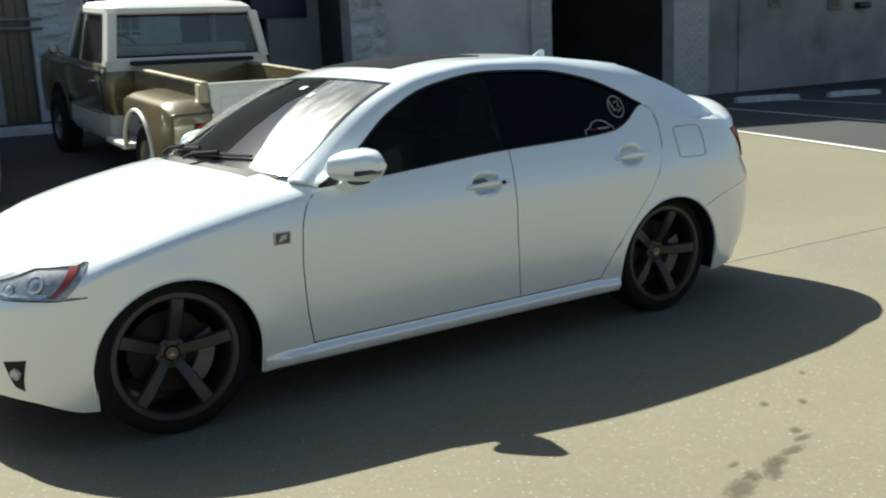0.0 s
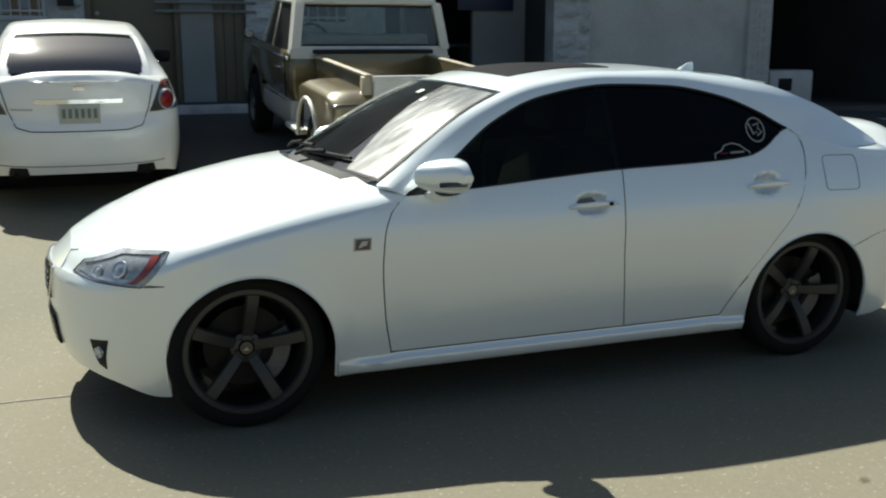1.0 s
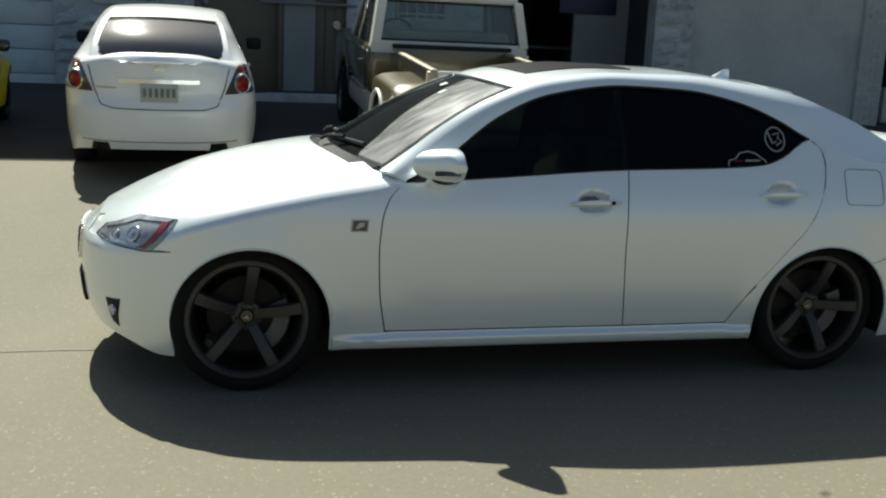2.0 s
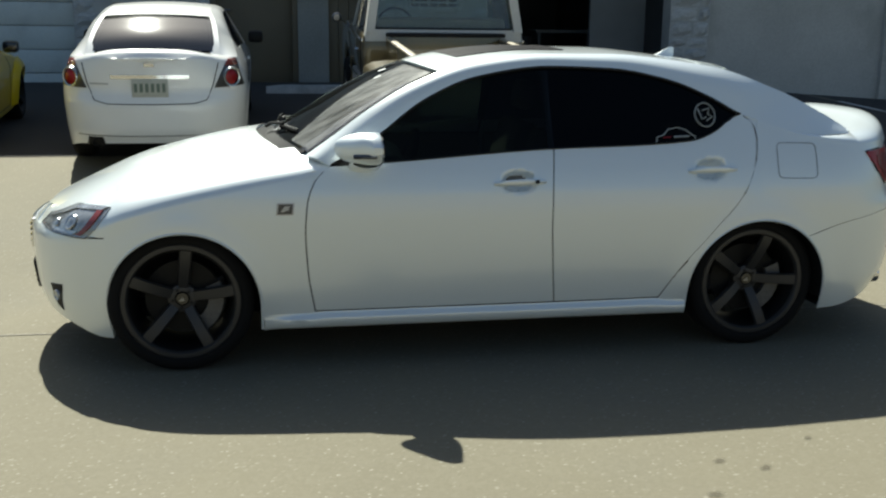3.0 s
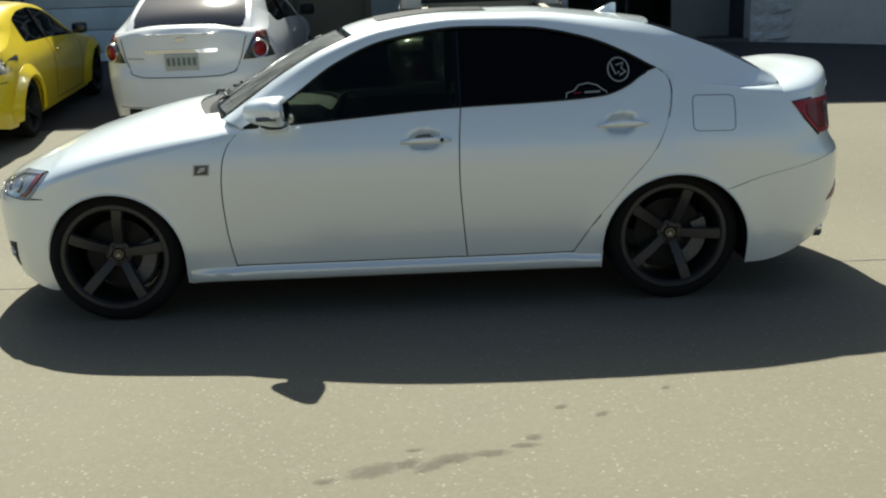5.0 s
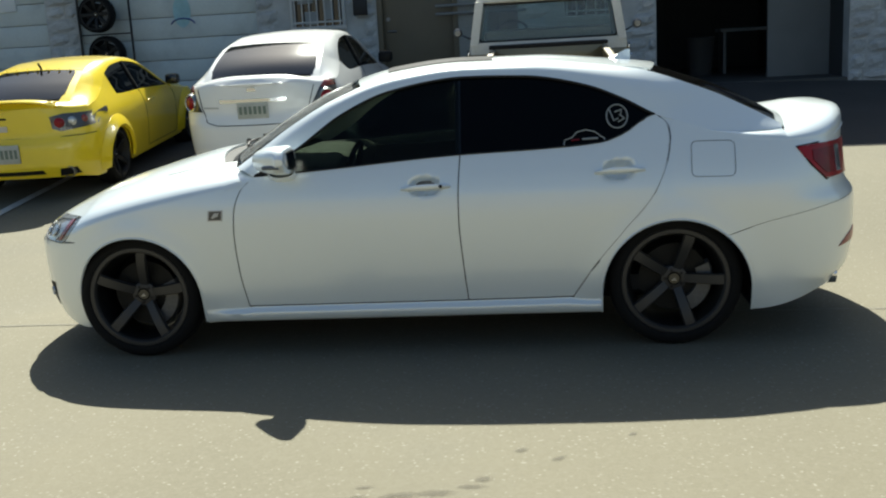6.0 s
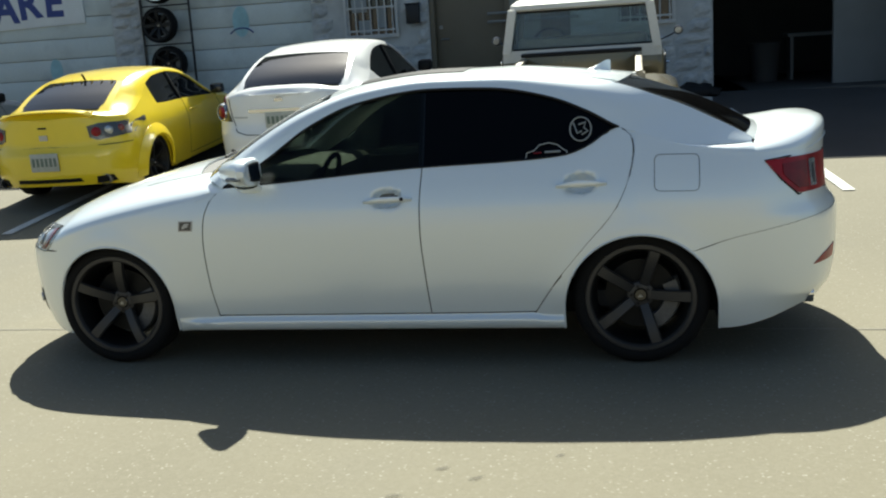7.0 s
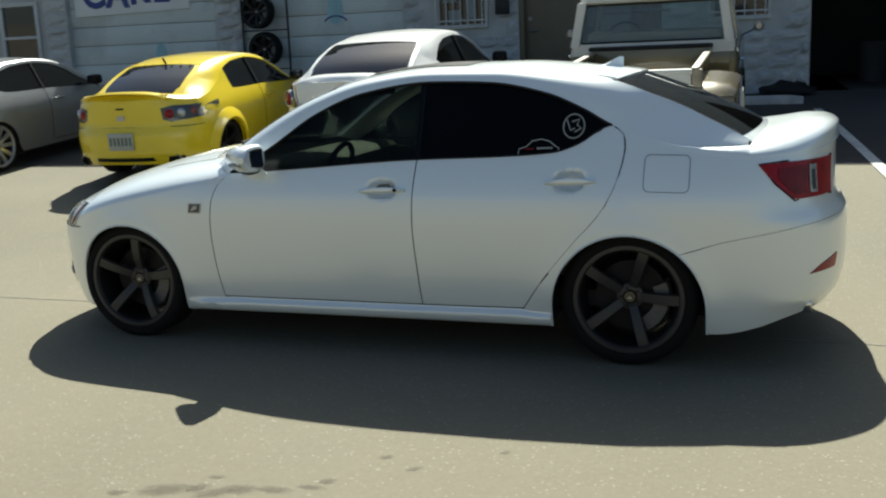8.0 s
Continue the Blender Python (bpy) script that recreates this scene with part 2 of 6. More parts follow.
class Body:
    """The outer form of a saloon, as functions; front at -x. scale stretches it."""

    def __init__(self, scale=(1, 1, 1), lift=0.0, deck=0.0, arch_f=(-1.347, 0.31, 0.335), arch_r=(1.362, 0.285, 0.357), tail=None, cabin=1.0):
        self.k, self.lift, self.deck, self.cabin = scale, lift, deck, cabin
        self.arches = (arch_f, arch_r)
        self.f = curve((0.10, 0.075), (0.20, 0.042), (0.28, 0.030), (0.45, 0.013), (0.60, 0.003), (0.70, 0.0), (0.79, 0.009), (0.87, 0.029), (0.94, 0.056), (1.0, 0.084), (1.13, 0.15), (1.25, 0.205), (1.36, 0.262), (1.45, 0.32))
        self.zsh = curve((-2.25, 0.60), (-2.0, 0.626), (-1.75, 0.648), (-1.6, 0.70), (-1.45, 0.745), (-1.3, 0.78), (-1.0, 0.838), (-0.84, 0.868), (-0.7, 0.90), (0.0, 0.94), (1.3, 1.0), (1.9, 0.988), (2.1, 0.985), (2.2, 0.995), (2.28, 1.02), (2.4, 1.05))
        self.zc = curve((-2.25, 0.61), (-2.14, 0.66), (-2.0, 0.73), (-1.86, 0.786), (-1.7, 0.844), (-1.56, 0.884), (-1.27, 0.950), (-0.98, 0.993), (-0.7, 1.012), (1.85, 1.075 + deck), (2.0, 1.088 + deck), (2.12, 1.102 + deck), *(((2.2, 1.114), (2.27, 1.117), (2.32, 1.108), (2.35, 1.09), (2.42, 1.06)) if tail is None else ((2.2, 1.126 + deck), (2.27, 1.115 + deck), (2.32, 1.06 + deck), (2.42, 0.96 + deck))))
        self.bot = curve((-2.25, 0.24), (-1.92, 0.20), (-1.73, 0.155), (-1.0, 0.185), (-0.8, 0.2), (0.9, 0.2), (1.0, 0.185), (1.74, 0.18), (2.0, 0.212), (2.15, 0.245), (2.42, 0.285))
        self.rear_off = curve((0.0, -0.14), (0.25, -0.07), (0.34, -0.02), (0.5, 0.0), (0.66, 0.0), (0.70, -0.010), (0.745, -0.040), (0.80, -0.054), (0.95, -0.064), (1.02, -0.060), (1.07, -0.052), (1.14, -0.04)) if tail is None else tail
        self.front_off = curve((0.0, 0.10), (0.2, 0.05), (0.32, 0.012), (0.5, 0.0), (0.6, 0.006), (0.64, 0.045), (0.68, 0.062), (0.8, 0.080))
        inner = [(-0.70, 0.925), (-0.58, 0.985), (-0.46, 1.06), (-0.25, 1.205), (0.0, 1.305), (0.35, 1.352), (0.66, 1.342), (0.94, 1.29), (1.13, 1.215), (1.28, 1.135), (1.42, 1.09), (1.62, 1.03), (1.9, 0.988)]
        outer = [(-0.80, 0.76, 0.965), (-0.66, 0.735, 1.06), (-0.53, 0.70, 1.15), (-0.29, 0.635, 1.281), (0.0, 0.575, 1.375), (0.35, 0.545, 1.411), (0.68, 0.54, 1.411), (1.0, 0.555, 1.382), (1.25, 0.595, 1.340), (1.45, 0.63, 1.27), (1.58, 0.645, 1.218), (1.72, 0.66, 1.148), (1.9, 0.67, 1.056 + deck)]
        self.in_x, self.in_z = (curve(*[(i, p[n]) for i, p in enumerate(inner)]) for n in (0, 1))
        self.out_x, self.out_y, self.out_z = (curve(*[(i, p[n]) for i, p in enumerate(outer)]) for n in (0, 1, 2))
        self.shelf = 0.085 if tail is None else 0.0
        self.bulge = curve((0, -0.15), (4, -0.07), (6, 0.0), (8, 0.03), (12, 0.10))
        self.crown = curve((0, 0.03), (4, 0.028), (6, 0.022), (8, 0.025), (12, 0.015))
        self.belt = curve((-0.70, 0.925), (-0.42, 0.94), (0.34, 0.988), (0.76, 1.0), (1.02, 1.018), (1.12, 1.05), (1.28, 1.135), (1.36, 1.11), (1.42, 1.09), (1.62, 1.03), (1.9, 0.988), (2.4, 0.97))

    def w(self, x):
        if x < -1.25:
            return 0.885 * max(0.0, 1 - ((-1.25 - x) / 0.86) ** 2.8) ** (1 / 2.2)
        if x > 1.45:
            return 0.893 * max(0.0, 1 - ((x - 1.45) / 0.90) ** 3.5) ** (1 / 2.6)
        return 0.885 + 0.008 * max(0.0, (x - 0.5) / 0.95)

    def y(self, x, z):
        """The half width at a place along the car and a height, on the side."""
        flare = 0.0
        for xc, zc, r in self.arches:
            d = math.hypot(x - xc, z - zc) - r
            flare += 0.013 * math.exp(-((max(d - 0.01, 0.0) / 0.06) ** 2)) * min(max((z - zc + 0.12) / 0.15, 0.0), 1.0)
        return self.w(x) * (1 - self.f(z) / 0.885) + flare * (self.w(x) / 0.885)

    def full_y(self, x, z):
        """The same, also over the rounded shoulders of bonnet and boot."""
        zs, zc = self.zsh(x), self.zc(x)
        if z <= zs or -0.7 < x < 1.9:
            return self.y(x, z)
        t = min((z - zs) / max(zc - zs, 1e-4), 1.0)
        p, q = self.powers(x)
        return self.y(x, zs) * (1 - t**q) ** (1 / p)

    def powers(self, x):
        """How the section rolls over: across and upwards. A tight shoulder under a gently crowned bonnet or boot."""
        if x < 0:
            k = min(max((x + 2.0) / 0.35, 0.0), 1.0)
            return 2.6 - 0.1 * k, 2.6 - 0.8 * k
        return 3.4, 1.7

    def place(self, x, y, z):
        """Ends that lean with the height, then the car's own size."""
        if x < -1.6:
            x += self.front_off(z) * min(1.0, (-1.6 - x) / 0.4)
        if x > 1.75:
            t = min(1.0, (x - 1.75) / 0.45)
            x += self.rear_off(z) * t * t * (3 - 2 * t)
        return Vector((x * self.k[0], y * self.k[1], z * self.k[2] + self.lift))

    def pt(self, x, z, side=-1, out=0.0):
        p = self.place(x, side * self.full_y(x, z), z)
        if out:
            p = p + out * self.normal(x, z, side)
        return p

    def normal(self, x, z, side=-1):
        e = 0.004
        a = self.pt(x + e, z, side) - self.pt(x - e, z, side)
        b = self.pt(x, z + e, side) - self.pt(x, z - e, side)
        n = a.cross(b).normalized()
        return n if n.y * side >= 0 else -n

    def arch(self, x, fallback):
        for xc, zc, r in self.arches:
            if abs(x - xc) < r:
                return zc + math.sqrt(r * r - (x - xc) ** 2)
        return fallback

    def top(self, x, angle, side=-1):
        """Over the bonnet or boot: angle 0 at the shoulder, 90 at the middle."""
        zs, zc, ys = self.zsh(x), self.zc(x), self.y(x, self.zsh(x))
        c, s = max(math.cos(radians(angle)), 0.0), math.sin(radians(angle))
        p, q = self.powers(x)
        y, z = ys * c ** (2 / p), zs + (zc - zs) * s ** (2 / q)
        rel = y / max(ys, 1e-4)
        if x < 0:
            x += -0.22 * min(max((x + 1.7) / 0.9, 0.0), 1.0) ** 2 * (1 - rel * rel)
        else:
            x += 0.10 * min(max((2.15 - x) / 0.25, 0.0), 1.0) * (1 - rel * rel)
        return self.place(x, side * y, z)

    def roof(self, s, t):
        """The screen, roof and rear window: s along the roof's edge, t across from -1 to 1."""
        bend = 1 - t * t
        return self.place(self.out_x(s) + self.bulge(s) * bend, t * self.out_y(s) * self.cabin, self.out_z(s) + self.crown(s) * bend)


def facing(bm, way):
    """Turns the faces of an open sheet so that most of them look along a way."""
    total = Vector()
    for f in bm.faces:
        f.normal_update()
        total += f.normal * f.calc_area()
    if total.dot(Vector(way)) < 0:
        bmesh.ops.reverse_faces(bm, faces=bm.faces)


def sheet(name, rows, mat, parent, way, label="", thick=0.012):
    """A pressed sheet with thickness."""
    bm = grid(rows)
    facing(bm, way)
    me = bpy.data.meshes.new(name)
    bm.to_mesh(me)
    bm.free()
    me.polygons.foreach_set("use_smooth", [True] * len(me.polygons))
    me.materials.append(mat)
    ob = new(name, me)
    ob.parent = parent
    if thick:
        s = ob.modifiers.new("thickness", "SOLIDIFY")
        s.thickness, s.offset = thick, -1
        e = ob.modifiers.new("crisp_edges", "EDGE_SPLIT")
        e.split_angle = radians(50)
    if label:
        tagged(ob, label)
    return ob


def spread(a, b, n):
    return [a + (b - a) * i / n for i in range(n + 1)] if n else []


def arch_columns(arch, x0, x1, n_out, n_arch):
    """Columns along a panel that are dense where the wheel arch is steep."""
    xc, _, r = arch
    cols = [x for x in spread(x0, xc - r, n_out)] if x0 < xc - r else []
    cols += [xc - r * math.cos(math.pi * i / n_arch) for i in range(n_arch + 1) if x0 <= xc - r * math.cos(math.pi * i / n_arch) <= x1]
    cols += spread(xc + r, x1, n_out)[1:] if x1 > xc + r else []
    return cols


def patch_on(body, outline, out, side=-1, n=10, m=6):
    """A skin a little off the body, between a lower and an upper edge given as (x, z) knots."""
    low, high = outline
    rows = []
    for j in range(m + 1):
        row = []
        for i in range(n + 1):
            u, v = i / n, j / m
            a, b = polyline(low, u), polyline(high, u)
            row.append(body.pt(a[0] + (b[0] - a[0]) * v, a[1] + (b[1] - a[1]) * v, side, out))
        rows.append(row)
    return rows


def polyline(pts, u):
    lengths = [math.dist(a, b) for a, b in zip(pts, pts[1:])]
    left = u * sum(lengths)
    for (a, b), d in zip(zip(pts, pts[1:]), lengths):
        if left <= d or b is pts[-1]:
            t = min(left / max(d, 1e-9), 1.0)
            return tuple(p + (q - p) * t for p, q in zip(a, b))
        left -= d
    return pts[-1]


def wheel(parent, centre, side, radius, rim, width, turn, dish=0.085, spokes=5, mats=None, spoke_w=(0.050, 0.060), split=False):
    """A wheel: tyre, rim with its barrel, spokes, hub cap, nuts, brake disc and caliper."""
    rim_mat, dark = mats or (M_RIM, M_RIM_DARK)
    h = width / 2
    w_ob = thing("wheel", "", "", Matrix.Translation(centre))
    w_ob.parent = parent
    tyre = part("tyre", lathe([(rim - 0.012, -h + 0.02), (rim + 0.004, -h + 0.004), (rim + 0.02, -h), (radius - 0.018, -h + 0.006), (radius - 0.004, -h + 0.022), (radius, -h + 0.05), (radius, h - 0.05), (radius - 0.01, h - 0.015), (rim, h), (rim - 0.012, h - 0.02)], 64), M_TYRE, w_ob)
    flip = Matrix.Diagonal((1, -side, 1, 1))   # built for the near side, outward is -y
    bm = lathe([(rim - 0.034, -h + 0.05), (rim - 0.030, -h + 0.012), (rim - 0.022, -h + 0.002), (rim - 0.004, -h + 0.002), (rim + 0.004, -h + 0.012), (rim - 0.006, -h + 0.03)], 64)
    part("rim_lip", bm, rim_mat, w_ob)
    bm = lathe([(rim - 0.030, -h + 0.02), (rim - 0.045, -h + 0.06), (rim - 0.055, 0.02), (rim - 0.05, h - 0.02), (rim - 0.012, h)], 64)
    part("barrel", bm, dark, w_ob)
    for k in range(spokes):
        rows = []
        for i in range(11):
            u = i / 10
            r = 0.035 + (rim - 0.030 - 0.035) * u
            y0 = -h + 0.012 + dish * (1 - u) ** 1.7
            hw = (spoke_w[0] + (spoke_w[1] - spoke_w[0]) * u) / 2
            d = 0.045 * (1 - 0.45 * u)
            rows.append([(-hw, y0 + 0.014, r), (-hw * 0.78, y0, r), (hw * 0.78, y0, r), (hw, y0 + 0.014, r), (hw * 0.8, y0 + d, r), (-hw * 0.8, y0 + d, r)])
        bm = grid(rows, True)
        bmesh.ops.transform(bm, matrix=Matrix.Rotation(radians(turn + 360 * k / spokes), 4, "Y"), verts=bm.verts)
        part("spoke", bm, rim_mat, w_ob)
    y0 = -h + 0.012 + dish
    part("hub", lathe([(0.0, y0 + 0.05), (0.062, y0 + 0.05), (0.064, y0 - 0.002), (0.05, y0 - 0.008), (0.034, y0 - 0.009)], 24), rim_mat, w_ob)
    part("centre_cap", lathe([(0.0, y0 - 0.012), (0.026, y0 - 0.012), (0.031, y0 - 0.006), (0.031, y0)], 20), M_GLOSS, w_ob)
    bm = bmesh.new()
    for a in range(3):
        add_box(bm, (-0.013 + 0.006 * a, y0 - 0.0145, -0.010 + 0.006 * a), (0.010 - 0.004 * a, y0 - 0.012, -0.006 + 0.006 * a))
    part("cap_mark", bm, M_SILVER, w_ob)
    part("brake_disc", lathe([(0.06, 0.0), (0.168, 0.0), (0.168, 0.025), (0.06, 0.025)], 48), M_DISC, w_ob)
    rows = []
    for i in range(9):
        a = radians(-64 + i * 11)
        c, n = math.cos(a), math.sin(a)
        rows.append([(r * c, y, r * n) for r, y in ((0.115, -0.032), (0.182, -0.036), (0.192, -0.02), (0.192, 0.05), (0.115, 0.05))])
    bm = grid(rows, True)
    part("caliper", bm, M_CALIPER, w_ob, "dark metal brake caliper")
    for k in range(5):
        a = radians(turn + 36 + 72 * k)
        part("wheel_nut", tube([(0.043 * math.sin(a), y0 - 0.010, 0.043 * math.cos(a)), (0.043 * math.sin(a), y0 + 0.02, 0.043 * math.cos(a))], 0.0075), M_DISC, w_ob)
    for o in w_ob.children:
        o.data.transform(flip)
        if side > 0:
            o.data.flip_normals()
    return w_ob


def glasshouse(body, car, paint, glass_mat, screen_mat, idx_end=12.0, rear=0.97):
    """Screen, roof, rear window and the frames over the doors. rear: how far across the rear window reaches."""
    across = spread(-1, 1, 24)
    sheet("windscreen", [[body.roof(s, t * 0.985) for t in across] for s in spread(0.12, A_IDX - 0.06, 16)], screen_mat, car, (-1, 0, 1), "raked windscreen glass", 0.005)
    sheet("roof", [[body.roof(s, t) for t in across] for s in spread(A_IDX, R_IDX, 24)], paint, car, (0, 0, 1), thick=0.02)
    sheet("rear_window", [[body.roof(s, t * (rear - (0.05 * (1 - rear) / 0.15 if s < R_IDX + 0.3 or s > 11.5 else 0.0))) for t in across] for s in spread(R_IDX + 0.05, 11.8, 14)], glass_mat, car, (1, 0, 1), "dark tinted rear window", 0.005)
    if rear < 0.95:
        for side in (-1, 1):
            sheet("rear_pillar", [[body.roof(s, side * t) - Vector((0, 0, 0.003)) for t in spread(rear - 0.06, 1.0, 5)] for s in spread(R_IDX, 12.0, 14)], paint, car, (1, 0, 1), thick=0.008)
    for side in (-1, 1):
        rows = []
        for s in spread(0, idx_end, 72):
            e = body.shelf * min(max((body.in_x(s) - 1.5) / 0.4, 0.0), 1.0) ** 1.3
            i = body.place(body.in_x(s), side * (body.y(body.in_x(s), body.in_z(s)) - e), body.in_z(s) + 0.56 * e)
            o = body.place(body.out_x(s), side * body.out_y(s) * body.cabin, body.out_z(s))
            row = []
            up = body.pt(body.in_x(s), body.in_z(s), side) - body.pt(body.in_x(s), body.in_z(s) - 0.02, side)
            up = up.normalized() * (o - i).length
            blend = min(max((s - 8.6) / 1.0, 0.0), 1.0)
            for v in spread(0, 1, 10):
                p = i.lerp(o, v)
                b = math.sin(math.pi * v)
                p = p + Vector((0, side * 0.014 * b, 0.010 * b))
                if blend:
                    end = o - i
                    q = (2 * v**3 - 3 * v**2 + 1) * i + (v**3 - 2 * v**2 + v) * (up * 0.35 + (o - i) * 0.65) + (3 * v**2 - 2 * v**3) * o + (v**3 - v**2) * end
                    p = p.lerp(q, blend)
                row.append(p)
            rows.append(row)
        sheet("window_frame", rows, paint, car, (0, side, 0.3), thick=0.02)


def side_glass(body, car, x0, x1, glass_mat, side, name, label="", inset=0.010):
    """A side window between the belt and the frame."""
    rows = []
    for x in spread(x0, x1, 26):
        s0, s1 = 0.0, 9.0
        for _ in range(30):
            m = (s0 + s1) / 2
            s0, s1 = (m, s1) if body.in_x(m) < x else (s0, m)
        top, low = body.in_z(s0), body.belt(x)
        rows.append([body.pt(x, low - 0.012 + (top - low + 0.020) * v, side, -inset) for v in spread(0, 1, 8)])
    return sheet(name, rows, glass_mat, car, (0, side, 0), label, 0.004)


def underbody(body, car, half=0.80):
    """Floor pan, wheel housings and the dark inner walls."""
    k, lift = body.k, body.lift

    def slab(x0, x1, h, z0, z1):
        part("floor_pan", box((x0 * k[0], -h * k[1], z0 * k[2] + lift), (x1 * k[0], h * k[1], z1 * k[2] + lift)), M_UNDER, car, smooth=False)

    slab(-0.98, 0.98, half, 0.17, 0.24)
    slab(-1.72, 1.8, 0.56, 0.19, 0.27)
    for x0, x1 in ((-2.08, -1.684), (1.722, 2.33)):
        rows = []
        for x in spread(x0, x1, 14):
            z = body.bot(x) + 0.010
            rows.append([body.place(x, t * 0.985 * body.full_y(x, z), z) for t in spread(-1, 1, 8)])
        part("under_tray", grid(rows), M_UNDER, car, smooth=False)
    for xc, zc, r in body.arches:
        for side in (-1, 1):
            rows = []
            for i in range(21):
                a = math.pi * (i / 20) * 1.1 - 0.05 * math.pi
                x, z = (xc - (r + 0.025) * math.cos(a)) * k[0], (zc + (r + 0.025) * math.sin(a)) * k[2] + lift
                out_y = min(0.85, body.full_y(xc - (r + 0.025) * math.cos(a), zc + (r + 0.025) * math.sin(a)) - 0.02)
                rows.append([(x, side * y * k[1], z) for y in (0.55, 0.70, out_y)])
                rows[-1].insert(0, (xc * k[0], side * 0.55 * k[1], zc * k[2] + lift))
            part("wheel_housing", grid(rows), M_UNDER, car, smooth=False)


def seat(parent, x, y, z, k=1.0):
    s = thing("seat", "", "", Matrix.Translation((x, y, z)) @ Matrix.Scale(k, 4))
    s.parent = parent
    part("cushion", box((-0.25, -0.25, 0.0), (0.27, 0.25, 0.16), 0.05), M_SEAT, s)
    part("backrest", box((0.0, -0.24, 0.0), (0.14, 0.24, 0.60), 0.05, Matrix.Translation((0.22, 0, 0.10)) @ Matrix.Rotation(radians(16), 4, "Y")), M_SEAT, s)
    part("headrest", box((0.0, -0.13, 0.0), (0.09, 0.13, 0.17), 0.04, Matrix.Translation((0.41, 0, 0.72)) @ Matrix.Rotation(radians(8), 4, "Y")), M_SEAT, s)
    return s


def seam(body, car, pts, side, name="seam", r=0.0035, out=-0.001):
    """A dark shut line along the body."""
    bm = bmesh.new()
    n = max(8, len(pts) * 5)
    add_tube(bm, [body.pt(*polyline(pts, i / n), side, out) for i in range(n + 1)], r, 5)
    return part(name, bm, M_BLACK, car)


# ---- the white saloon in the middle of the lot ----
B = Body()
car = thing("white_sedan", "pearl white lowered sedan with tinted windows and dark five-spoke wheels", "car", Matrix())
DOOR_F = [(-0.70, 0.925), (-0.765, 0.86), (-0.80, 0.76), (-0.81, 0.63), (-0.80, 0.44), (-0.772, 0.268)]
DOOR_B = [(0.335, 0.988), (0.322, 0.80), (0.32, 0.67), (0.332, 0.45), (0.347, 0.268)]
DOOR_R = [(1.29, 1.13), (1.338, 1.09), (1.346, 1.03), (1.330, 0.935), (1.262, 0.775), (1.115, 0.60), (0.958, 0.41), (0.865, 0.272)]
x_front, x_mid, x_rear = (curve(*[(z, x) for x, z in reversed(d)]) for d in (DOOR_F, DOOR_B, DOOR_R))
SILL = curve((-0.9, 0.268), (0.35, 0.268), (0.865, 0.272), (1.1, 0.29))
rear_z = curve(*[(x, z) for x, z in reversed(DOOR_R[2:])])


HANDLES = ((0.165, 0.836, 0.122), (1.10, 0.878, 0.12))


def cup_depth(x, z):
    """The hollows pressed into the doors behind the handles."""
    for hx, hz, _ in HANDLES:
        r = (abs((x - hx + 0.005) / 0.076) ** 2.6 + abs((z - hz - 0.010) / 0.048) ** 2.6) ** (1 / 2.6)
        if r < 1:
            t = min(1.0, (1 - r) / 0.32)
            return 0.052 * t * t * (3 - 2 * t)
    return 0.0


def door_panel(xl, xr, top, side, nu=72, nv=64, gap=0.0028):
    rows = []
    for j in range(nv + 1):
        row = []
        for i in range(nu + 1):
            u, v = i / nu, j / nv
            zl, zr = SILL(xl(0.3)) + gap, top
            z = SILL(xl(0.27) + u * (xr(0.27) - xl(0.27))) + gap
            xt = xl(0.93) + u * (xr(1.0) - xl(0.93))
            zt = top(xt) - gap
            for _ in range(5):
                zt = top(xl(zt) + u * (xr(zt) - xl(zt))) - gap
            z = z + (zt - z) * v
            x = xl(z) + gap + u * (xr(z) - xl(z) - 2 * gap)
            row.append(B.pt(x, z, side, -cup_depth(x, z)))
        rows.append(row)
    return rows


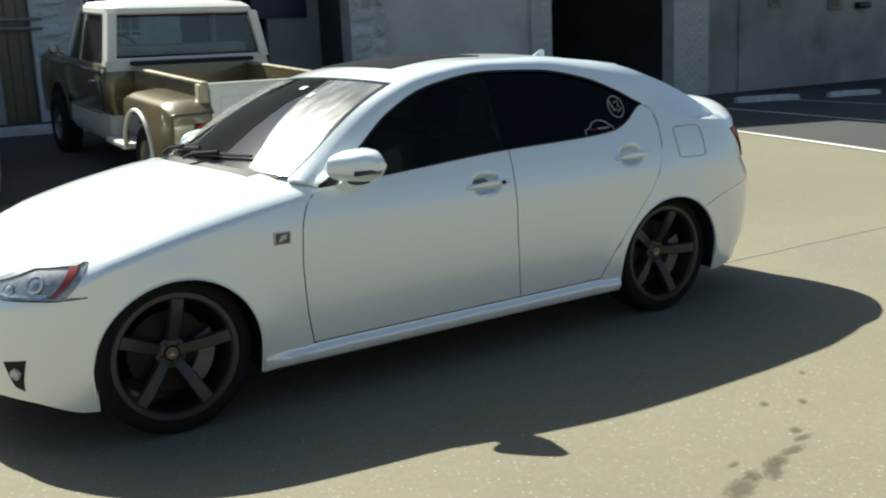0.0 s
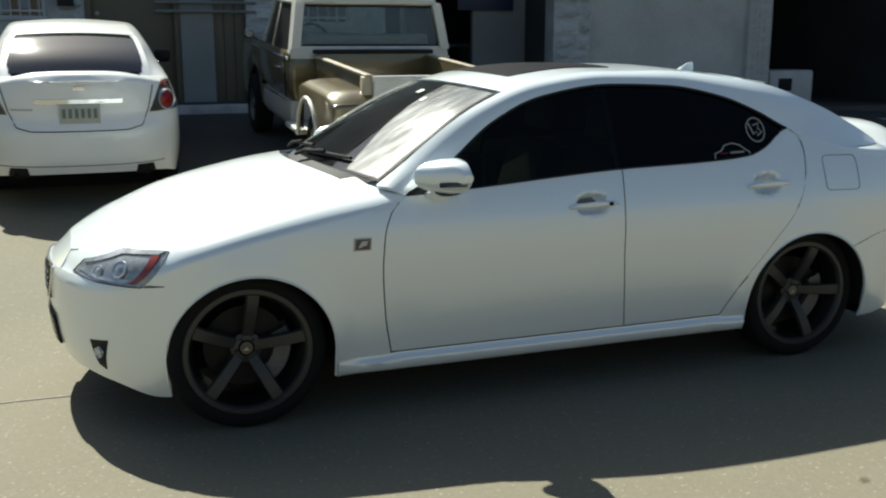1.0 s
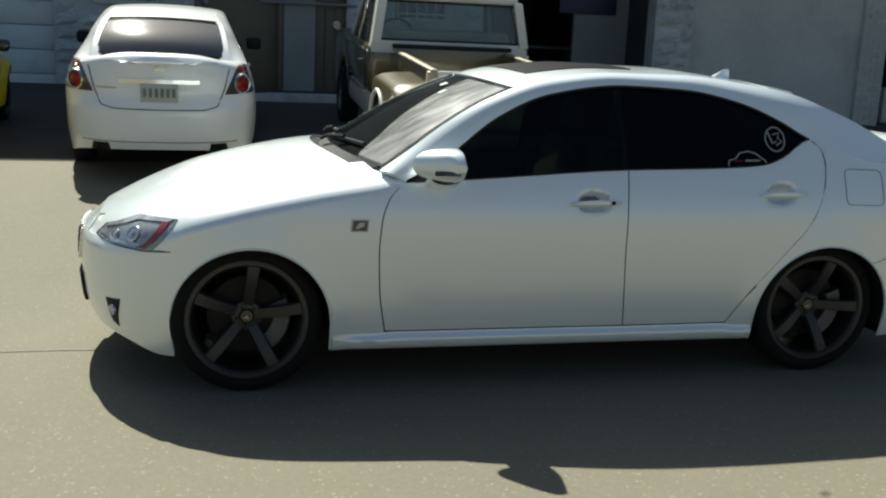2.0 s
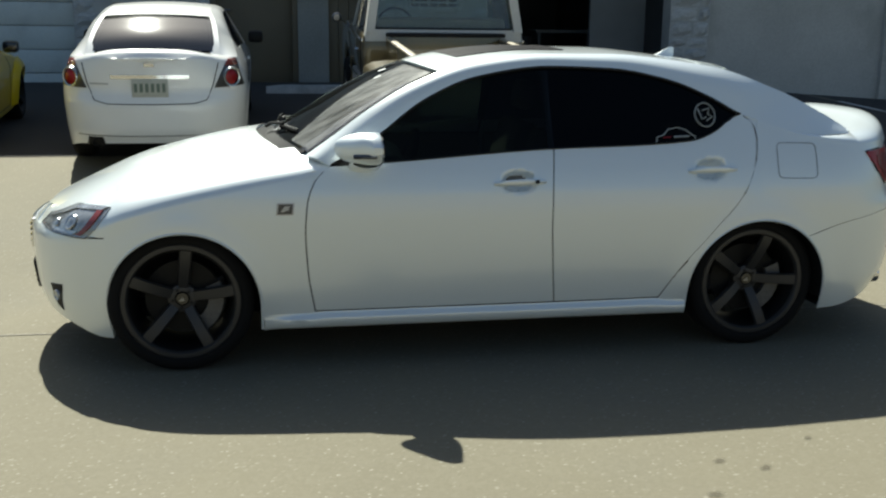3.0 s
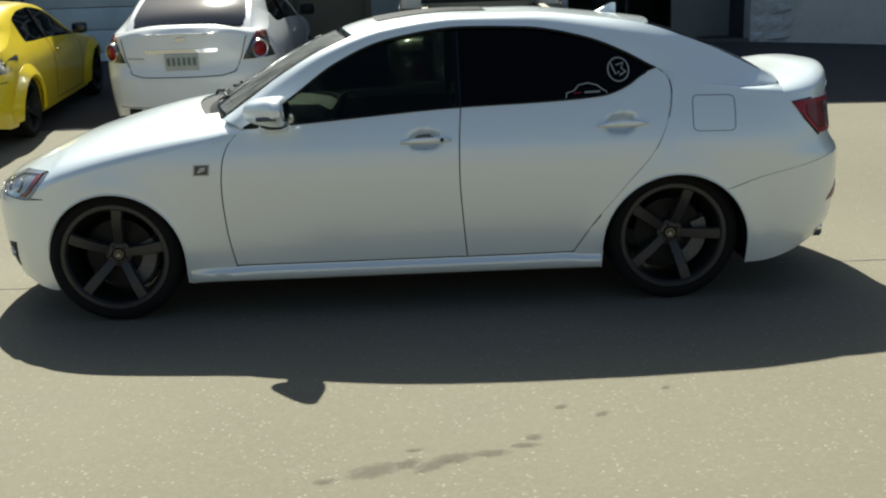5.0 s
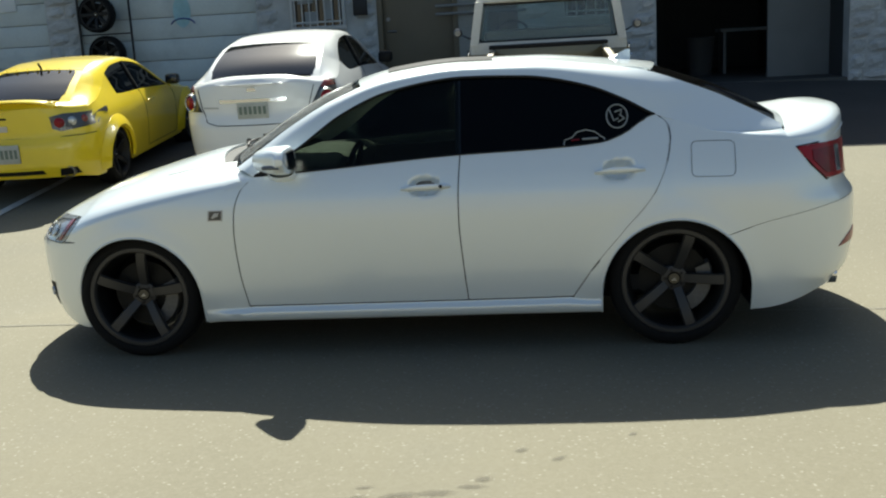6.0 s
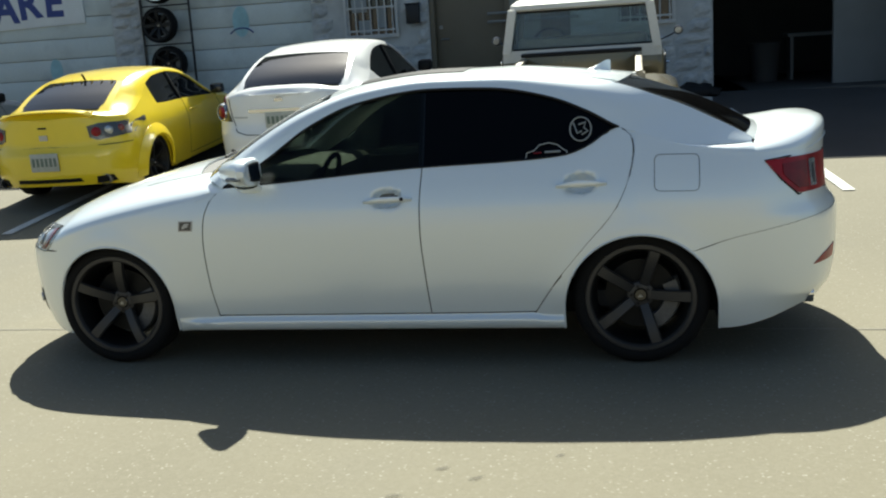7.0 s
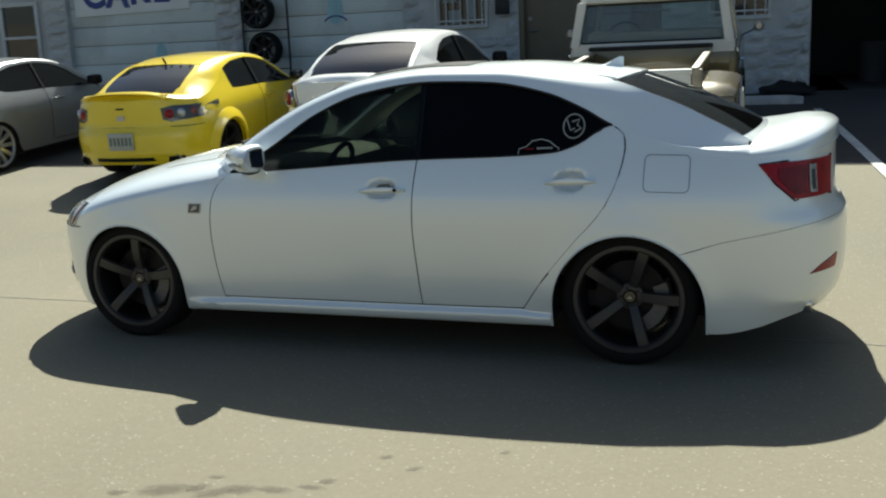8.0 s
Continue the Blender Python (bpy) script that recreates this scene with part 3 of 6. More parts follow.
for side in (-1, 1):
    # front wing: the side up to the shoulder, then the rounded top to the bonnet
    cols = arch_columns(B.arches[0], -2.04, -0.70, 14, 30)
    rows = []
    for x in cols:
        low = 0.624 if x < -1.682 else B.arch(x, 0.19)
        xs_at = lambda z: x if x < -1.0 else -1.0 + (x + 1.0) * ((x_front(z) - 0.003) + 1.0) / 0.3
        zs = B.zsh(x)
        low = min(low, zs - 0.004)
        col = [B.pt(xs_at(low + (zs - low) * v), low + (zs - low) * v, side) for v in spread(0, 1, 18)]
        end = min(1.0, max(0.0, (x + 1.0) / 0.3))
        col += [B.top(x - 0.02 * end + 0.14 * end * (a - 4) / 46, a, side) for a in spread(4, 50, 10)]
        rows.append(col)
    sheet("front_wing", rows, M_WHITE, car, (0, side, 0))
    front_door = sheet("front_door", door_panel(x_front, x_mid, B.belt, side), M_WHITE, car, (0, side, 0))
    rear_door = sheet("rear_door", door_panel(x_mid, x_rear, B.belt, side, 76), M_WHITE, car, (0, side, 0))
    # rear quarter: the piece before and over the arch, and the piece behind it
    rows = []
    for x in [0.868, 0.89, 0.92, 0.95, 1.0] + [c for c in arch_columns(B.arches[1], 1.006, 1.72, 0, 40)] + [1.76, 1.82, 1.90, 1.98, 2.06, 2.12, 2.17, 2.22, 2.26, 2.29, 2.31, 2.325, 2.335, 2.345, 2.35]:
        split = curve((1.3, 0.5), (1.6, 0.562), (1.8, 0.62), (2.12, 0.675), (2.35, 0.70))(x)
        low = max(B.arch(x, split), split) + 0.0008 if x > 1.6 else B.arch(x, 0.19)
        high = rear_z(x) if x < 1.343 else (B.belt(x) if x <= 1.9 else B.zsh(x))
        e = B.shelf * min(max((x - 1.5) / 0.4, 0.0), 1.0) ** 1.3
        top_y = B.full_y(x, high)
        shelf = [B.place(x, side * (top_y - e * (1 - math.cos(g))), high + (0.56 * e * math.sin(g) if x <= 1.9 else -0.002)) for g in (0.25, 0.5, 0.8, 1.1, 1.35, math.pi / 2)]
        rows.append([B.pt(x, low + (high - low) * v, side) for v in spread(0, 1, 22)] + shelf)
    sheet("rear_quarter", rows, M_WHITE, car, (0.3, side, 0))
    # sill with the flared skirt
    rows = []
    for x in spread(-1.0, 1.0, 40):
        bulge = 0.022 * min(1.0, (x + 1.0) / 0.12) * (0.6 + 0.4 * min(1.0, (1.0 - x) / 0.05))
        top = (SILL(x) if -0.8 < x < 0.86 else min(0.268 + 0.0, 0.262)) - 0.003
        rows.append([B.place(x, side * (B.y(x, z) + b * bulge), z) for z, b in ((top, 0.0), (top - 0.012, 0.15), (top - 0.022, 0.75), (0.232, 1.0), (0.205, 0.95), (0.190, 0.6), (0.183, -0.6), (0.18, -3.0))])
    sheet("side_skirt", rows, M_WHITE, car, (0, side, 0))
    side_glass(B, car, -0.66, 0.333, M_GLASSF, side, "front_window", "dark tinted front door window")
    side_glass(B, car, 0.337, 1.262, M_GLASS, side, "rear_door_window", "dark tinted rear door window")
    # window surround: black pillar and thin dark seal
    rows = [[B.pt(x, z, side, -0.0125) for z in spread(B.belt(x) - 0.005, 1.356, 8)] for x in (0.312, 0.335, 0.358)]
    sheet("centre_pillar", rows, M_GLOSS, car, (0, side, 0), "gloss black pillar between the side windows")
    bm = bmesh.new()
    add_tube(bm, [B.pt(B.in_x(s), B.in_z(s), side, -0.002) for s in spread(0, 9, 80)], 0.0062, 6)
    part("window_seal", bm, M_BLACK, car)
    bm = bmesh.new()
    add_tube(bm, [B.pt(x, B.belt(x), side, 0.003) for x in spread(-0.66, 1.27, 50)], 0.004, 6)
    part("belt_trim", bm, M_BLACK, car)
    # inner panel behind the corner of the rear door
    sheet("inner_panel", patch_on(B, ([(1.235, 0.98), (1.42, 0.98)], [(1.235, 1.05), (1.29, 1.112), (1.36, 1.098), (1.42, 1.082)]), -0.0045, side, 14, 4), M_WHITE, car, (0, side, 0), thick=0.003)
    sheet("inner_panel", patch_on(B, ([(1.316, 1.095), (1.352, 1.04), (1.41, 1.03)], [(1.305, 1.124), (1.352, 1.115), (1.41, 1.105)]), -0.0032, side, 6, 4), M_WHITE, car, (0, side, 0), thick=0.002)
    # dark backing behind the shut lines
    for d in (DOOR_F, DOOR_B, DOOR_R, [(-0.772, 0.268), (0.35, 0.268), (0.865, 0.272)]):
        seam(B, car, d, side, "door_gap", 0.0058 if d is DOOR_R else 0.008, -0.0048 if d is DOOR_R else -0.010)
    seam(B, car, [(1.60, 0.562), (1.8, 0.62), (2.12, 0.675), (2.33, 0.698)], side, "bumper_gap", 0.0013, -0.0008)
    seam(B, car, [(-1.68, 0.622), (-1.76, 0.617)], side, "bumper_gap", 0.004, -0.003)

# bonnet, boot and bumpers
rows = []
for x in [-2.07, -2.05, -2.02, -1.98, -1.93] + spread(-1.87, -0.80, 22):
    rows.append([B.top(x, a, -1) for a in spread(50, 90, 16)] + [B.top(x, a, 1) for a in reversed(spread(50, 88, 15))])
sheet("bonnet", rows, M_WHITE, car, (0, 0, 1))
for side in (-1, 1):
    part("bonnet_gap", tube([B.top(x, 50, side) - Vector((0, 0, 0.0008)) for x in spread(-1.18, -0.80, 24)], 0.0026, 5), M_BLACK, car)
rows = []
for x in [1.893, 1.90] + spread(1.92, 2.15, 10) + [2.19, 2.23, 2.26, 2.29, 2.31, 2.33, 2.345, 2.35]:
    rows.append([B.top(x, a, -1) for a in spread(0, 90, 22)] + [B.top(x, a, 1) for a in reversed(spread(0, 88, 22))])
sheet("boot_lid", rows, M_WHITE, car, (0.2, 0, 1), "boot lid that rises into a lip spoiler")
rows = [[], []]
for t in spread(-0.985, 0.985, 40):
    p = B.roof(11.78, t)
    rel = min(abs(p.y) / B.y(1.893, B.zsh(1.893)), 1.0)
    q = B.top(1.895, math.degrees(math.acos(rel ** (B.powers(1.9)[0] / 2))), -1 if t < 0 else 1)
    rows[0].append(p - Vector((0.004, 0, 0.004)))
    rows[1].append(q - Vector((0, 0, 0.001)))
sheet("boot_sill", rows, M_WHITE, car, (0, 0, 1), thick=0.008)
rows = []
for i in range(-44, 45):
    u = abs(i) / 44
    x = -2.11 + 0.431 * u**1.9
    low, high = B.bot(x), 0.621
    rows.append([B.pt(x, low + (high - low) * v, -1 if i < 0 else 1) for v in spread(0, 1, 16)])
sheet("front_bumper", rows, M_WHITE, car, (-1, 0, 0))
rows = []
for i in range(-56, 57):
    u = abs(i) / 56
    x = 2.35 - 0.64 * u**1.9
    split = curve((1.3, 0.5), (1.6, 0.562), (1.8, 0.62), (2.12, 0.675), (2.35, 0.70))(x) - 0.0008
    low = B.bot(x)
    if x < 1.719:
        low = max(low, B.arch(x, low))
    rows.append([B.pt(x, low + (split - low) * v, -1 if i < 0 else 1) for v in spread(0, 1, 20)])
sheet("rear_bumper", rows, M_WHITE, car, (1, 0, 0))
for side in (-1, 1):   # bumper pieces that reach round the arches
    rows = []
    for x in [c for c in arch_columns(B.arches[1], 1.58, 1.72, 0, 60) if c > 1.585]:
        split = curve((1.3, 0.5), (1.6, 0.562), (1.8, 0.62))(x) - 0.0025
        low = B.arch(x, 0.18)
        rows.append([B.pt(x, low + (max(split, low + 0.001) - low) * v, side) for v in spread(0, 1, 8)])
    sheet("bumper_corner", rows, M_WHITE, car, (0, side, 0))
    # rolled arch edges
    for (xc, zc, r), (a0, a1) in zip(B.arches, ((-21, 200), (-17, 196))):
        bm = bmesh.new()
        pts = []
        for i in range(41):
            a = radians(a0 + (a1 - a0) * i / 40)
            x, z = xc + (r + 0.004) * (math.cos(a) if math.sin(a) > 0 else math.copysign(1.0, math.cos(a))), zc + (r + 0.004) * math.sin(a)
            pts.append(B.place(x, side * (B.y(x, z) - 0.004), z))
        add_tube(bm, pts, 0.007, 6)
        part("arch_edge", bm, M_WHITE, car)
glasshouse(B, car, M_WHITE, M_REARTINT, M_CLEAR)
underbody(B, car)

for xc, turn in ((-1.362, 7), (1.362, 18)):
    for side in (-1, 1):
        wheel(car, (xc, side * 0.722, 0.325), side, 0.325, 0.263, 0.225, turn * -side, dish=0.065)


def end_pt(body, y, z, end, out=0.0):
    """A place on the nose (end -1) or the tail (end 1), from its distance off the middle and its height."""
    a, b = (1.5, 2.3495) if end > 0 else (-1.3, -2.1095)
    for _ in range(32):
        m = (a + b) / 2
        a, b = (m, b) if body.full_y(m, z) > abs(y) else (a, m)
    p = body.place(a, y, z)
    if out:
        p = p + Vector((end * out, 0, 0))
    return p


def end_patch(body, low, high, end, out, n=14, m=6):
    """A skin on the nose or tail between a lower and an upper edge of (y, z) knots."""
    rows = []
    for j in range(m + 1):
        row = []
        for i in range(n + 1):
            p, q = polyline(low, i / n), polyline(high, i / n)
            v = j / m
            row.append(end_pt(body, p[0] + (q[0] - p[0]) * v, p[1] + (q[1] - p[1]) * v, end, out))
        rows.append(row)
    return rows


def mirror_y(pts):
    return [(-a, b) for a, b in pts]


# lamps, glass roof, trim of the white saloon
for side in (-1, 1):
    way = (-0.4, side, 0.2)
    sheet("nose_side", patch_on(B, ([(-2.095, 0.612), (-1.90, 0.612)], [(-2.075, 0.690), (-1.90, 0.735)]), -0.005, side, 16, 8), M_WHITE, car, way, thick=0.003)
    lamp_ob = sheet("headlight", patch_on(B, ([(-2.035, 0.630), (-1.94, 0.617), (-1.765, 0.614)], [(-2.015, 0.676), (-1.85, 0.738), (-1.655, 0.748)]), 0.003, side, 18, 10), M_LAMPGREY, car, way, "clear headlight with grey and silver reflectors", 0.02)
    sheet("lamp_brow", patch_on(B, ([(-2.005, 0.668), (-1.85, 0.722), (-1.70, 0.732)], [(-2.01, 0.676), (-1.85, 0.737), (-1.665, 0.746)]), 0.009, side, 14, 3), M_LAMP, lamp_ob, way, "silver upper trim", 0.004)
    sheet("lamp_base_trim", patch_on(B, ([(-2.02, 0.641), (-1.94, 0.626), (-1.83, 0.622)], [(-2.015, 0.652), (-1.94, 0.640), (-1.815, 0.640)]), 0.009, side, 14, 3), M_LAMP, lamp_ob, way, "silver lower trim", 0.004)
    sheet("reflector", patch_on(B, ([(-1.818, 0.625), (-1.792, 0.623)], [(-1.722, 0.734), (-1.692, 0.732)]), 0.008, side, 5, 8), M_AMBER, lamp_ob, way, "amber red side reflector", 0.006)
    for x, z, r in ((-1.950, 0.652, 0.024), (-1.865, 0.672, 0.034)):
        n = B.normal(x, z, side)
        bm = lathe([(0.0, 0.006), (r * 0.45, 0.005), (r * 0.75, 0.0015), (r, 0.004), (r * 1.1, 0.0)], 20)
        bmesh.ops.transform(bm, matrix=Matrix.Translation(B.pt(x, z, side, 0.006)) @ n.to_track_quat("Y", "Z").to_matrix().to_4x4(), verts=bm.verts)
        part("projector", bm, M_LAMP, lamp_ob)
    bm = bmesh.new()
    edge = [polyline([(-2.035, 0.630), (-1.94, 0.617), (-1.765, 0.614)], i / 12) for i in range(13)] + [polyline([(-1.655, 0.748), (-1.85, 0.738), (-2.015, 0.676)], i / 12) for i in range(13)]
    add_tube(bm, [B.pt(x, z, side, 0.003) for x, z in edge + edge[:1]], 0.0026, 5)
    part("lamp_seal", bm, M_BLACK, lamp_ob)
    sheet("fog_lamp_recess", patch_on(B, ([(-1.948, 0.268), (-1.926, 0.250)], [(-1.962, 0.372), (-1.895, 0.382)]), 0.003, side, 6, 6), M_BLACK, car, way, "black fog lamp recess", 0.004)
    bm = lathe([(0.0, 0.0), (0.018, 0.003), (0.023, 0.008), (0.026, 0.0)], 18)
    bmesh.ops.transform(bm, matrix=Matrix.Translation(B.pt(-1.932, 0.325, side, 0.004)) @ B.normal(-1.932, 0.325, side).to_track_quat("Y", "Z").to_matrix().to_4x4(), verts=bm.verts)
    part("fog_lamp", bm, M_LAMP, car)
    tail = sheet("taillight", patch_on(B, ([(1.965, 0.948), (2.05, 0.868), (2.135, 0.792), (2.30, 0.790)], [(1.968, 0.952), (2.10, 0.957), (2.31, 0.955)]), 0.006, side, 16, 8), M_RED, car, (0.4, side, 0), "glossy red taillight", 0.02)
    sheet("lamp_strip", patch_on(B, ([(2.205, 0.812), (2.235, 0.810)], [(2.205, 0.935), (2.235, 0.935)]), 0.011, side, 4, 5), M_LAMP, tail, (0.4, side, 0), "clear lamp strip", 0.004)
    sheet("lamp_core", patch_on(B, ([(2.06, 0.885), (2.14, 0.815), (2.195, 0.812)], [(2.06, 0.93), (2.195, 0.935)]), 0.009, side, 6, 5), M_REDDARK, tail, (0.4, side, 0), "", 0.003)
    sheet("strip_core", patch_on(B, ([(2.214, 0.826), (2.226, 0.826)], [(2.214, 0.912), (2.226, 0.912)]), 0.014, side, 3, 5), M_LAMPBED, tail, (0.4, side, 0), "", 0.003)
    bm = bmesh.new()
    add_tube(bm, [B.pt(*p, side, 0.003) for p in ((2.31, 0.959), (2.10, 0.961), (1.962, 0.954), (2.05, 0.864), (2.135, 0.787), (2.30, 0.785))], 0.0042, 5)
    part("taillight_gap", bm, M_BLACK, car)
    sheet("rear_reflector", patch_on(B, ([(2.165, 0.448), (2.275, 0.452)], [(2.215, 0.485), (2.282, 0.515)]), 0.004, side, 4, 3), M_RED, car, (0.4, side, 0), "small red bumper reflector", 0.006)
    # mirror
    mir = thing("door_mirror", "", "")
    mir.parent = car
    rows = []
    for i in range(17):   # swept front, flat back, from the stalk to the outer tip
        u = i / 16
        cap = (0.75, 0.92)[i] if i < 2 else max(0.12, (1 - max(0.0, (u - 0.55) / 0.45) ** 2.6)) ** 0.6
        front, back = -0.695 + 0.165 * u**1.15, -0.468 - 0.016 * u
        cx, cz, half = back - 0.035, 1.008 + 0.006 * u, 0.071 * (1 - 0.22 * u * u) * cap
        row = []
        for a in range(24):
            c, n = math.cos(2 * math.pi * a / 24), math.sin(2 * math.pi * a / 24)
            x = cx + (back - cx) * abs(c) ** 0.4 if c > 0 else cx - (cx - front) * cap**0.7 * abs(c) ** 0.8
            row.append((x, side * (0.868 + 0.186 * u), cz + half * abs(n) ** 0.8 * (1 if n > 0 else -1)))
        rows.append(row)
    bm = grid(rows, True)
    bmesh.ops.holes_fill(bm, edges=bm.edges)
    part("shell", bm, M_WHITE, mir)
    # the pane tilts a little upwards in its black rim
    for nm, mat_, x0, rim_, tip in (("mirror_rim", M_BLACK, -0.4665, 0.0, 0.0), ("mirror_glass", M_CHROME, -0.4600, 0.009, 0.10)):
        rows = []
        for v in spread(-1, 1, 8):
            row = []
            for u in spread(0, 1, 10):
                h = (0.048 - rim_) * (1 - 0.30 * u**3)
                row.append((x0 - 0.016 * u - tip * h * v, side * (0.892 + rim_ + (0.122 - 2 * rim_) * u * (1 - 0.06 * v * v)), 1.010 + 0.005 * u + h * v))
            rows.append(row)
        sheet(nm, rows, mat_, mir, (1, 0, 0), "", 0.004)
    for nm, mat_, r_, o_, lab in (("signal_trim", M_LAMPBED, 0.011, 0.0, ""), ("turn_signal", M_LAMP, 0.006, 0.006, "clear turn signal strip")):
        part(nm, tube([(x, side * (y + o_), z) for x, y, z in ((-0.600, 0.985, 0.984), (-0.565, 1.012, 0.988), (-0.530, 1.034, 0.990), (-0.508, 1.043, 0.991))], r_, 6), mat_, mir, lab)
    rows = []
    for u in spread(0, 1, 5):
        c = Vector((-0.555 + 0.02 * u, side * (0.80 + 0.12 * u), 0.905 + 0.05 * u))
        rows.append([c + Vector((0.07 * math.cos(t), 0, 0.030 * math.sin(t))) for t in spread(0, 2 * math.pi, 12)[:-1]])
    part("stalk", grid(rows, True), M_WHITE, mir)
    tri = [B.pt(x, z, side, -0.003) for x, z in ((-0.70, 0.922), (-0.53, 0.934), (-0.53, 1.01))]
    bm = bmesh.new()
    bm.faces.new([bm.verts.new(p) for p in tri])
    part("mirror_base", bm, M_BLACK, mir)
    # door handles with their cups
    for hx, hz, w in HANDLES:
        hd = thing("door_handle", "", "")
        hd.parent = car
        rows = []
        for i in range(13):
            u = i / 12
            x = hx - w + 2 * w * u
            b = math.sin(math.pi * min(max(u, 0.04), 0.96)) ** 0.6
            h = 0.016 * (0.25 + 0.75 * math.sin(math.pi * (0.08 + 0.84 * u)))
            c = B.pt(x, hz + 0.006 * u, side, 0.016 * b)
            n = B.normal(x, hz, side)
            rows.append([c + n * (0.012 * math.cos(t)) + Vector((0, 0, h * math.sin(t))) for t in spread(0, 2 * math.pi, 10)[:-1]])
        bm = grid(rows, True)
        bmesh.ops.holes_fill(bm, edges=bm.edges)
        part("grip", bm, M_WHITE, hd)
        if hx < 0.5:
            bm = lathe([(0.0, 0.0), (0.009, 0.0), (0.009, -0.01)], 12)
            bmesh.ops.transform(bm, matrix=Matrix.Translation(B.pt(hx + 0.075, hz + 0.004, side, 0.034)) @ B.normal(hx, hz, side).to_track_quat("Y", "Z").to_matrix().to_4x4(), verts=bm.verts)
            part("lock", bm, M_BLACK, hd)
    # wing badge
    badge = sheet("wing_badge", patch_on(B, ([(-0.937, 0.718), (-0.862, 0.718)], [(-0.932, 0.770), (-0.857, 0.770)]), 0.004, side, 4, 3), M_SILVER, car, (0, side, 0), "small silver rectangular badge", 0.006)
    sheet("badge_field", patch_on(B, ([(-0.930, 0.723), (-0.868, 0.723)], [(-0.925, 0.765), (-0.863, 0.765)]), 0.006, side, 4, 3), M_LAMPBED, badge, (0, side, 0), "", 0.003)
    for lo_, hi_ in (([(-0.917, 0.732), (-0.902, 0.732)], [(-0.900, 0.757), (-0.872, 0.757)]), ([(-0.898, 0.738), (-0.885, 0.738)], [(-0.893, 0.746), (-0.876, 0.746)])):
        sheet("badge_mark", patch_on(B, (lo_, hi_), 0.008, side, 3, 2), M_SILVER, badge, (0, side, 0), "", 0.002)
    # stickers on the rear side windows
    st = thing("window_sticker", "", "")
    st.parent = car
    bm = bmesh.new()
    add_tube(bm, [B.pt(1.10 + 0.050 * math.cos(t), 1.135 + 0.054 * math.sin(t), side, -0.004) for t in spread(0, 2 * math.pi, 32)], 0.0035, 4)
    part("ring", bm, M_STICK, st)
    for pts in ([(1.065, 1.165), (1.085, 1.115), (1.105, 1.125)], [(1.09, 1.155), (1.125, 1.165), (1.115, 1.14), (1.135, 1.125), (1.105, 1.108)]):
        part("mark", tube([B.pt(x, z, side, -0.004) for x, z in pts], 0.004, 4), M_STICK, st)
    st = thing("window_sticker", "", "")
    st.parent = car
    pts = [(0.84, 1.012), (0.845, 1.035), (0.88, 1.045), (0.905, 1.07), (0.95, 1.078), (0.99, 1.068), (1.02, 1.045), (1.035, 1.038), (1.035, 1.018)]
    part("outline", tube([B.pt(x, z, side, -0.004) for x, z in pts], 0.0035, 4), M_STICK, st)
    part("bar", tube([B.pt(x, z, side, -0.004) for x, z in ((0.93, 1.036), (1.005, 1.038))], 0.005, 4), M_STICK, st)
    part("bar", tube([B.pt(x, z, side, -0.004) for x, z in ((0.875, 1.033), (0.915, 1.035))], 0.004, 4), M_REDDARK, st)
# fuel flap on the near side only
pts = []
for cx, cz, a0 in ((1.615, 0.975, 0), (1.465, 0.978, 90), (1.462, 0.868, 180), (1.612, 0.865, 270)):
    for a in (0, 22, 45, 68, 90):
        t = radians(a0 + a)
        pts.append((cx + 0.026 * math.cos(t), cz + 0.026 * math.sin(t)))
loop = pts + pts[:1]
pts = [tuple(p + (q - p) * k / 6 for p, q in zip(a, b)) for a, b in zip(loop, loop[1:]) for k in range(6)]
bm = bmesh.new()
add_tube(bm, [B.pt(x, z, -1, 0.0010) for x, z in pts + pts[:1]], 0.0013, 6)
part("fuel_flap_gap", bm, M_BLACK, car)

# grille and lower intake
for name, low, high, label in (("grille", [(-0.20, 0.47), (0.20, 0.47)], [(-0.25, 0.612), (0.25, 0.612)], "black grille with chrome surround"), ("lower_intake", [(-0.27, 0.285), (0.27, 0.285)], [(-0.25, 0.40), (0.25, 0.40)], "black lower air intake")):
    g = sheet(name, end_patch(B, low, high, -1, 0.004, 20, 5), M_BLACK, car, (-1, 0, 0), label, 0.004)
    bm = bmesh.new()
    ring = [polyline(low, i / 16) for i in range(17)] + [polyline(list(reversed(high)), i / 16) for i in range(17)]
    add_tube(bm, [end_pt(B, y, z, -1, 0.006) for y, z in ring + ring[:1]], 0.009, 6)
    part("surround", bm, M_CHROME if name == "grille" else M_BLACK, g)
    for k in range(1, 5):
        v = k / 5
        bm = bmesh.new()
        add_tube(bm, [end_pt(B, polyline(low, i / 12)[0] * (1 - v) + polyline(high, i / 12)[0] * v, low[0][1] + (high[0][1] - low[0][1]) * v, -1, 0.010) for i in range(13)], 0.006, 5)
        part("slat", bm, M_GLOSS, g)

# panel between the bumper's top edge and the bonnet
rows = [[], [], []]
for i in range(33):
    t = -1 + i / 16
    q = B.top(-2.068, 90 - 40 * abs(t), -1 if t < 0 else 1)
    p = end_pt(B, q.y * 1.3, 0.618, -1)
    for row, v in zip(rows, (0, 0.5, 1)):
        row.append(p.lerp(q, v))
sheet("nose_panel", rows, M_WHITE, car, (-0.5, 0, 1))
rows = [[Vector((x, y, z)) for y in spread(-0.50, 0.50, 8)] for x, z in ((-1.93, 0.585), (-1.6, 0.60))]
sheet("radiator_cover", rows, M_UNDER, car, (0, 0, 1))

